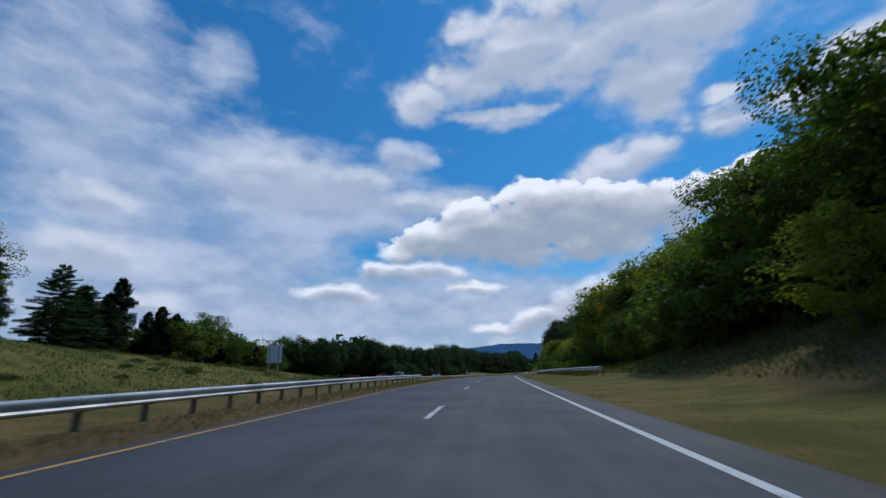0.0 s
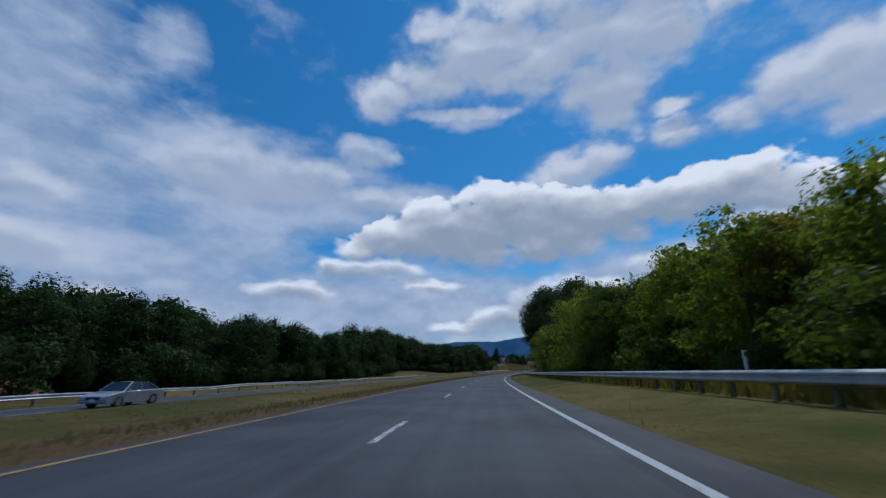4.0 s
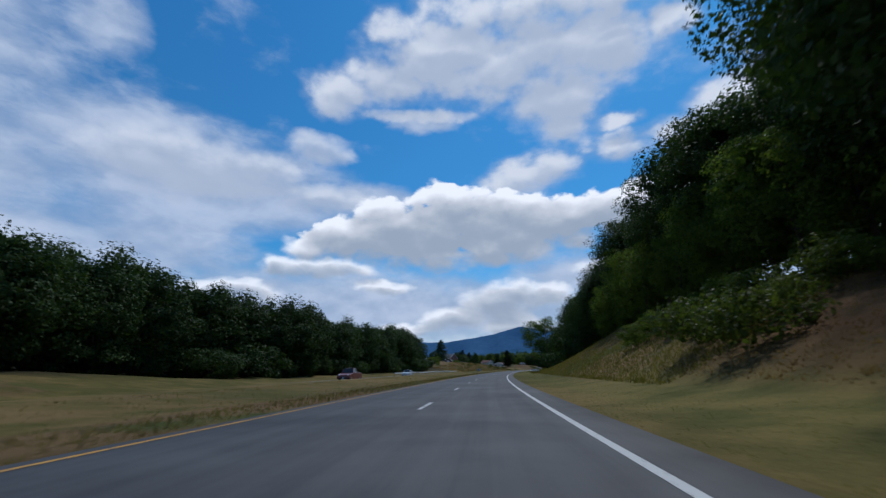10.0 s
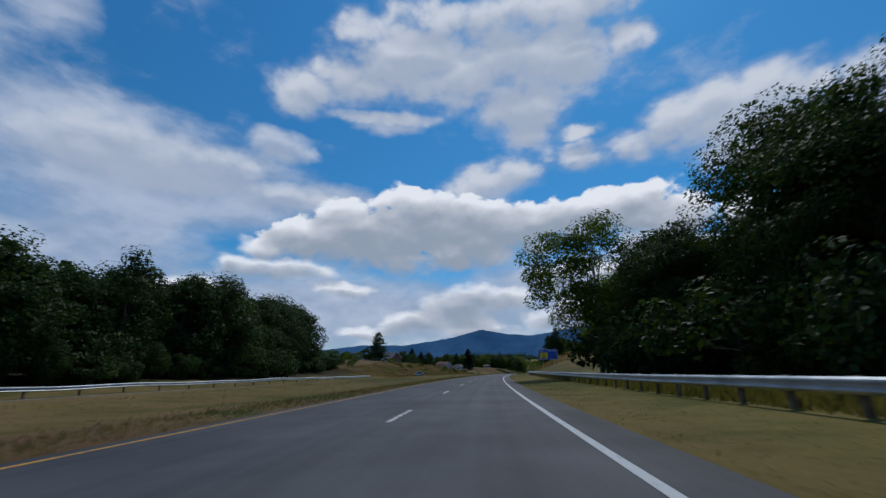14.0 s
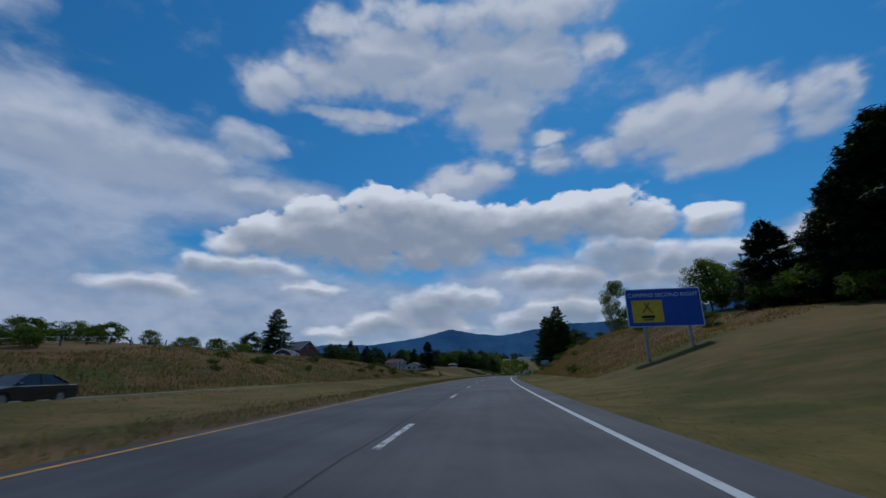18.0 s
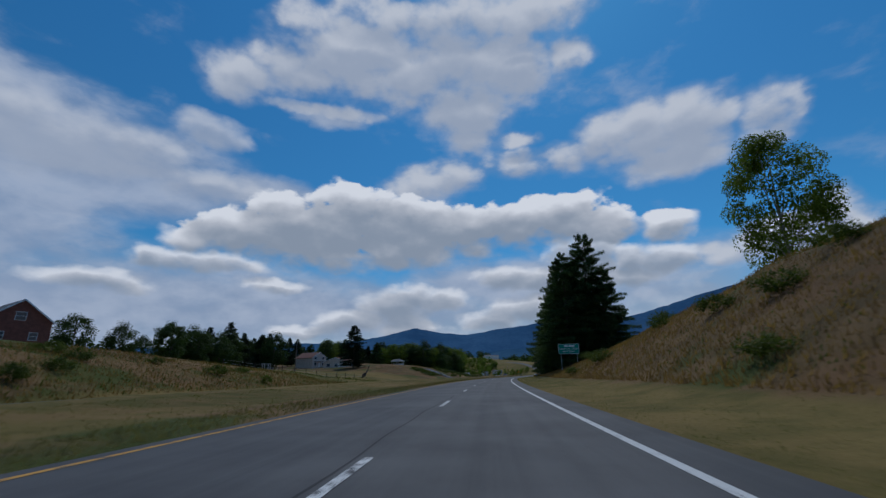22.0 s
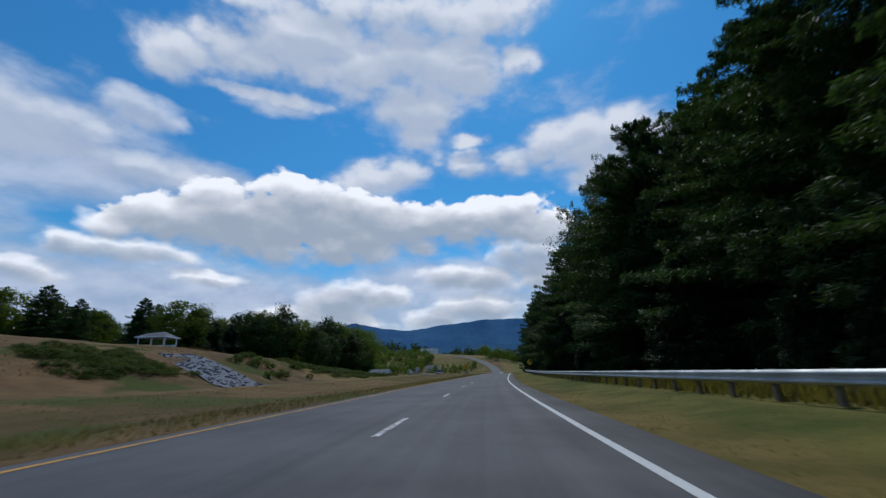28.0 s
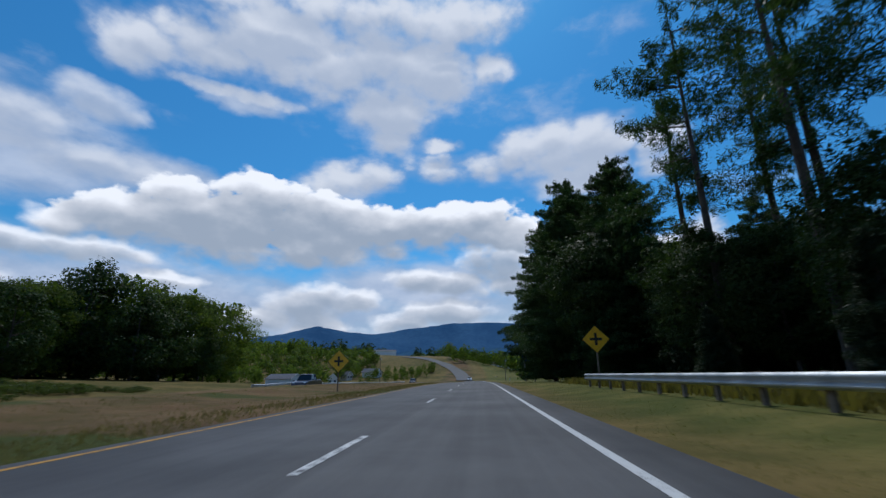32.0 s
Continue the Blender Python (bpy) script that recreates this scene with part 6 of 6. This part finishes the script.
    # small white pergola on the meadow
    e = empty_at("pergola", at(742, -108, 10), "small white garden pergola on the meadow", "pergola")
    for x in (-1.3, 1.3):
        for y in (-1.0, 1.0):
            part("post", box(bmesh.new(), (0.18, 0.18, 2.6), (x, y, 1.2), bevel=0.01), SIGN_WHITE, e)
    part("roof", box(bmesh.new(), (3.4, 2.8, 0.25), (0, 0, 2.6), bevel=0.03), WHITE_WALL, e)
    # far buildings in the valley
    for s, d, w, l, h, turn, wall, roof, label in (
            (996, -82, 7, 13, 2.8, 75, WHITE_WALL, ROOF_GREY, "white low house far off in the valley"),
            (1011, -66, 4, 5, 3.0, 20, WHITE_WALL, ROOF_RED, "small white building with a red roof in the valley"),
            (1036, -67, 3.5, 5, 2.4, 60, SIDING, ROOF_GREY, "small pale shed near the crossroads"),
            (1046, -56, 5, 9, 2.6, 70, WHITE_WALL, ROOF_GREY, "pale roadside store beyond the crossroads"),
            (1180, 40, 10, 24, 4.5, 80, WHITE_WALL, ROOF_GREY, "long pale building on the slope"),
            (1420, -20, 12, 34, 5.0, 85, WHITE_WALL, ROOF_GREY, "long white building on the distant hill"),
            (700, 62, 12, 26, 4.5, 40, WHITE_WALL, ROOF_GREY, "white building behind the pines")):
        gable_house("building", at(s, d, turn), w, l, h, 1.8, wall, roof, label, "building", windows=(
            ("front", -w / 4, 1.6, 1.2, 1.2), ("front", w / 4, 1.6, 1.2, 1.2), ("right", -l / 4, 1.6, 1.4, 1.2), ("right", 0, 1.6, 1.4, 1.2), ("right", l / 4, 1.6, 1.4, 1.2)))


build_houses()


def build_poles():
    for s, d, h, arm in ((585, 26.5, 11.0, False), (612, -79, 12.5, True), (705, -70, 10.0, False), (748, -118, 13.0, False), (965, -34, 9.0, True), (1015, 12, 9.0, True)):
        e = empty_at("utility_pole", spot(s, d, float(land_z(s, d))), "weathered wooden utility pole", "utility pole", "utility poles")
        part("shaft", rod(bmesh.new(), (0, 0, -1), (0.05, 0, h), 0.16, 0.10, n=10), TIMBER, e)
        if arm:
            part("bracket", box(bmesh.new(), (0.5, 0.16, 0.3), (0.2, 0, h - 0.5), bevel=0.04), POST_STEEL, e)
            part("lamp_head", box(bmesh.new(), (0.3, 0.3, 0.35), (0.5, 0, h - 0.7), bevel=0.08), SIGN_WHITE, e)


build_poles()


def build_fences():
    """Post-and-wire fences along the meadow and the crest of the hill."""
    for a, b, n, label in (((692, -41), (742, -60), 17, "dark wooden post fence across the meadow"), ((648, -52), (692, -41), 12, "dark wooden post fence across the meadow"),
                           ((505, -52), (600, -60), 26, "wire fence on wooden posts along the hill crest"), ((640, -92), (742, -102), 22, "dark wooden post fence behind the meadow"),
                           ((770, -78), (790, -90), 8, "dark wooden post fence by the shelter")):
        mid = ((a[0] + b[0]) / 2, (a[1] + b[1]) / 2)
        base = place(*mid, float(land_z(*mid)))
        e = empty_at("fence", Matrix.Translation(base), label, "fence")
        last = None
        for k in range(n + 1):
            s, d = a[0] + (b[0] - a[0]) * k / n, a[1] + (b[1] - a[1]) * k / n
            p = place(s, d, float(land_z(s, d))) - base
            lean = 0.04 * math.sin(k * 2.3)
            part("post", rod(bmesh.new(), p + np.array((0, 0, -0.3)), p + np.array((lean, 0, 1.25)), 0.085, 0.08, n=6), DARK_TIMBER, e)
            if last is not None:
                for z in (0.5, 1.05):
                    part("wire", rod(bmesh.new(), last + np.array((0, 0, z)), p + np.array((0, 0, z)), 0.012, n=3, caps=False), POST_STEEL, e)
            last = p


build_fences()


# ---- gravel slope, soil heap ----
def rock_mesh(seed):
    rng = np.random.default_rng(seed)
    bm = bmesh.new()
    bmesh.ops.create_icosphere(bm, subdivisions=1, radius=0.5)
    for v in bm.verts:
        v.co *= rng.uniform(0.7, 1.15)
        v.co.z *= 0.7
    me = bpy.data.meshes.new("rock")
    bm.to_mesh(me)
    bm.free()
    me.materials.append(STONE)
    return me


def build_riprap():
    rng = np.random.default_rng(77)
    rocks = [rock_mesh(k) for k in range(5)]
    top = empty_at("riprap_slope", spot(771, -38, float(land_z(771, -38))), "grey broken-stone channel down the grassy bank", "stone slope")
    inv = top.matrix_world.inverted()
    ss, dd = np.linspace(0, 1, 14), np.linspace(0, 1, 18)
    def at(u, v):
        return 768.5 + v * 6 + (u - 0.5) * (10.5 - 3.5 * v), -30.4 - v * 15.8
    V = []
    for v in dd:
        for u in ss:
            s, d = at(u, v)
            V.append(tuple(inv @ Vector(place(s, d, float(land_z(s, d)) + 0.05 + 0.1 * rng.uniform()))))
    n = len(ss)
    F = [(i * n + j, i * n + j + 1, (i + 1) * n + j + 1, (i + 1) * n + j) for i in range(len(dd) - 1) for j in range(n - 1)]
    adopt(new("bed", mesh_from("bed", V, F, STONE)), top)
    for _ in range(290):
        u, v = rng.uniform(0, 1), rng.uniform(0, 1)
        s, d = at(u, v)
        ob = adopt(new("rock", rocks[int(rng.integers(0, 5))]), top)
        k = rng.uniform(0.3, 0.62)
        ob.matrix_basis = inv @ Matrix.Translation(place(s, d, float(land_z(s, d)) + 0.1)) @ pose(0, 0, 0, rng.uniform(-25, 25), rng.uniform(-25, 25), rng.uniform(0, 360)) @ Matrix.Diagonal((k, k, k * 0.8, 1))
    # heap of red soil at the site entrance
    bm = bmesh.new()
    bmesh.ops.create_uvsphere(bm, u_segments=20, v_segments=10, radius=1.0)
    for v in bm.verts:
        w = 1 + 0.18 * noise.noise(v.co * 2.3)
        v.co = Vector((v.co.x * 5.5 * w, v.co.y * 3.0 * w, max(v.co.z, -0.15) * 2.1 * w))
    h = part("soil_heap", bm, SOIL)
    h.matrix_world = spot(136, -40, float(land_z(136, -40)) - 0.2, 80)
    tagged(h, "heap of red-brown soil grown over with weeds", "soil heap")


build_riprap()


# ---- grass blades ----
def blades(name, label, mat, count, s0, s1, d0, d1, h0, h1, seed, bias=1.0, width=0.03):
    rng = np.random.default_rng(seed)
    s = rng.uniform(s0, s1, count)
    d = d0 + (d1 - d0) * rng.uniform(0, 1, count) ** bias
    tuft = 0.5 + 0.6 * np.array([noise.noise((a, b, 0.0)) for a, b in zip(s * 0.9, d * 1.1)]) * rng.uniform(0.4, 1.0, count)
    h = rng.uniform(h0, h1, count) * np.clip(tuft + 0.35, 0.35, 1.2)
    p = place(s, d, land_z(s, d) - 0.02)
    a = rng.uniform(0, 6.283, count)
    side = np.stack([np.cos(a), np.sin(a), 0 * a], 1) * (width * (0.6 + h))[:, None]
    tip = np.stack([rng.normal(size=count) * 0.3 * h, rng.normal(size=count) * 0.3 * h, h], 1)
    q = np.stack([p - side, p + side, p + tip * 0.75 + side * 0.35, p + tip], 1)
    return tagged(new(name, quads_mesh(name, q, mat)), label, "grass", kind="stuff")


blades("verge_grass", "pale seeding grass along the median edge", PALE_BLADE, 80000, -5, 880, -7.6, -5.76, 0.06, 0.2, 201, 1.3)
blades("median_grass", "short mixed grass in the median", BLADE, 90000, -5, 880, -15, -6.8, 0.04, 0.13, 202, 1.4, 0.025)
blades("verge_grass", "short green grass beside the shoulder", GREEN_BLADE, 110000, 0, 880, 3.02, 7.5, 0.03, 0.07, 203, 1.2, 0.022)
blades("bank_grass", "tall dry grass on the cut bank", STRAW_BLADE, 60000, 508, 664, 7.5, 26, 0.15, 0.4, 204, 1.2, 0.035)
blades("bank_grass", "green weeds among the dry bank grass", WEED, 8000, 508, 664, 8.5, 26, 0.08, 0.25, 205, 1.2, 0.05)
blades("bank_grass", "tall dry grass on the wooded bank", BLADE, 34000, 284, 360, 7.5, 20, 0.1, 0.3, 206, 1.2, 0.045)
blades("bank_grass", "rusty dry grass under the oaks", STRAW_BLADE, 9000, 238, 286, 8.5, 17, 0.06, 0.2, 207, 1.2, 0.045)
blades("bank_grass", "tall dry grass on the hill across the road", STRAW_BLADE, 42000, 486, 655, -47, -29.2, 0.18, 0.42, 208, 1.0, 0.045)
blades("bank_grass", "green weeds on the hill across the road", WEED, 9000, 500, 690, -47, -29.5, 0.2, 0.5, 209, 1.0, 0.06)
blades("bank_grass", "tall dry grass beside the stone slope", STRAW_BLADE, 9000, 735, 860, -58, -38, 0.12, 0.3, 210, 1.0, 0.06)
blades("bank_grass", "rank green grass on the first hill", WEED, 40000, -5, 96, -58, -29.5, 0.15, 0.4, 215, 1.0, 0.04)
blades("rail_grass", "tall seeding grass behind the guardrail", BLADE, 30000, 40, 245, 7.0, 9.4, 0.25, 0.75, 211, 1.0, 0.03)
blades("rail_grass", "tall seeding grass behind the guardrail", BLADE, 30000, 690, 850, 6.9, 9.6, 0.2, 0.6, 212, 1.0, 0.03)
blades("bank_grass", "lush grass on the young bank", WEED, 52000, -5, 75, 8.5, 24, 0.1, 0.3, 213, 1.0, 0.028)
blades("rail_grass", "tall seeding grass behind the guardrail", BLADE, 14000, 352, 440, 7.0, 9.4, 0.2, 0.6, 214, 1.0, 0.03)
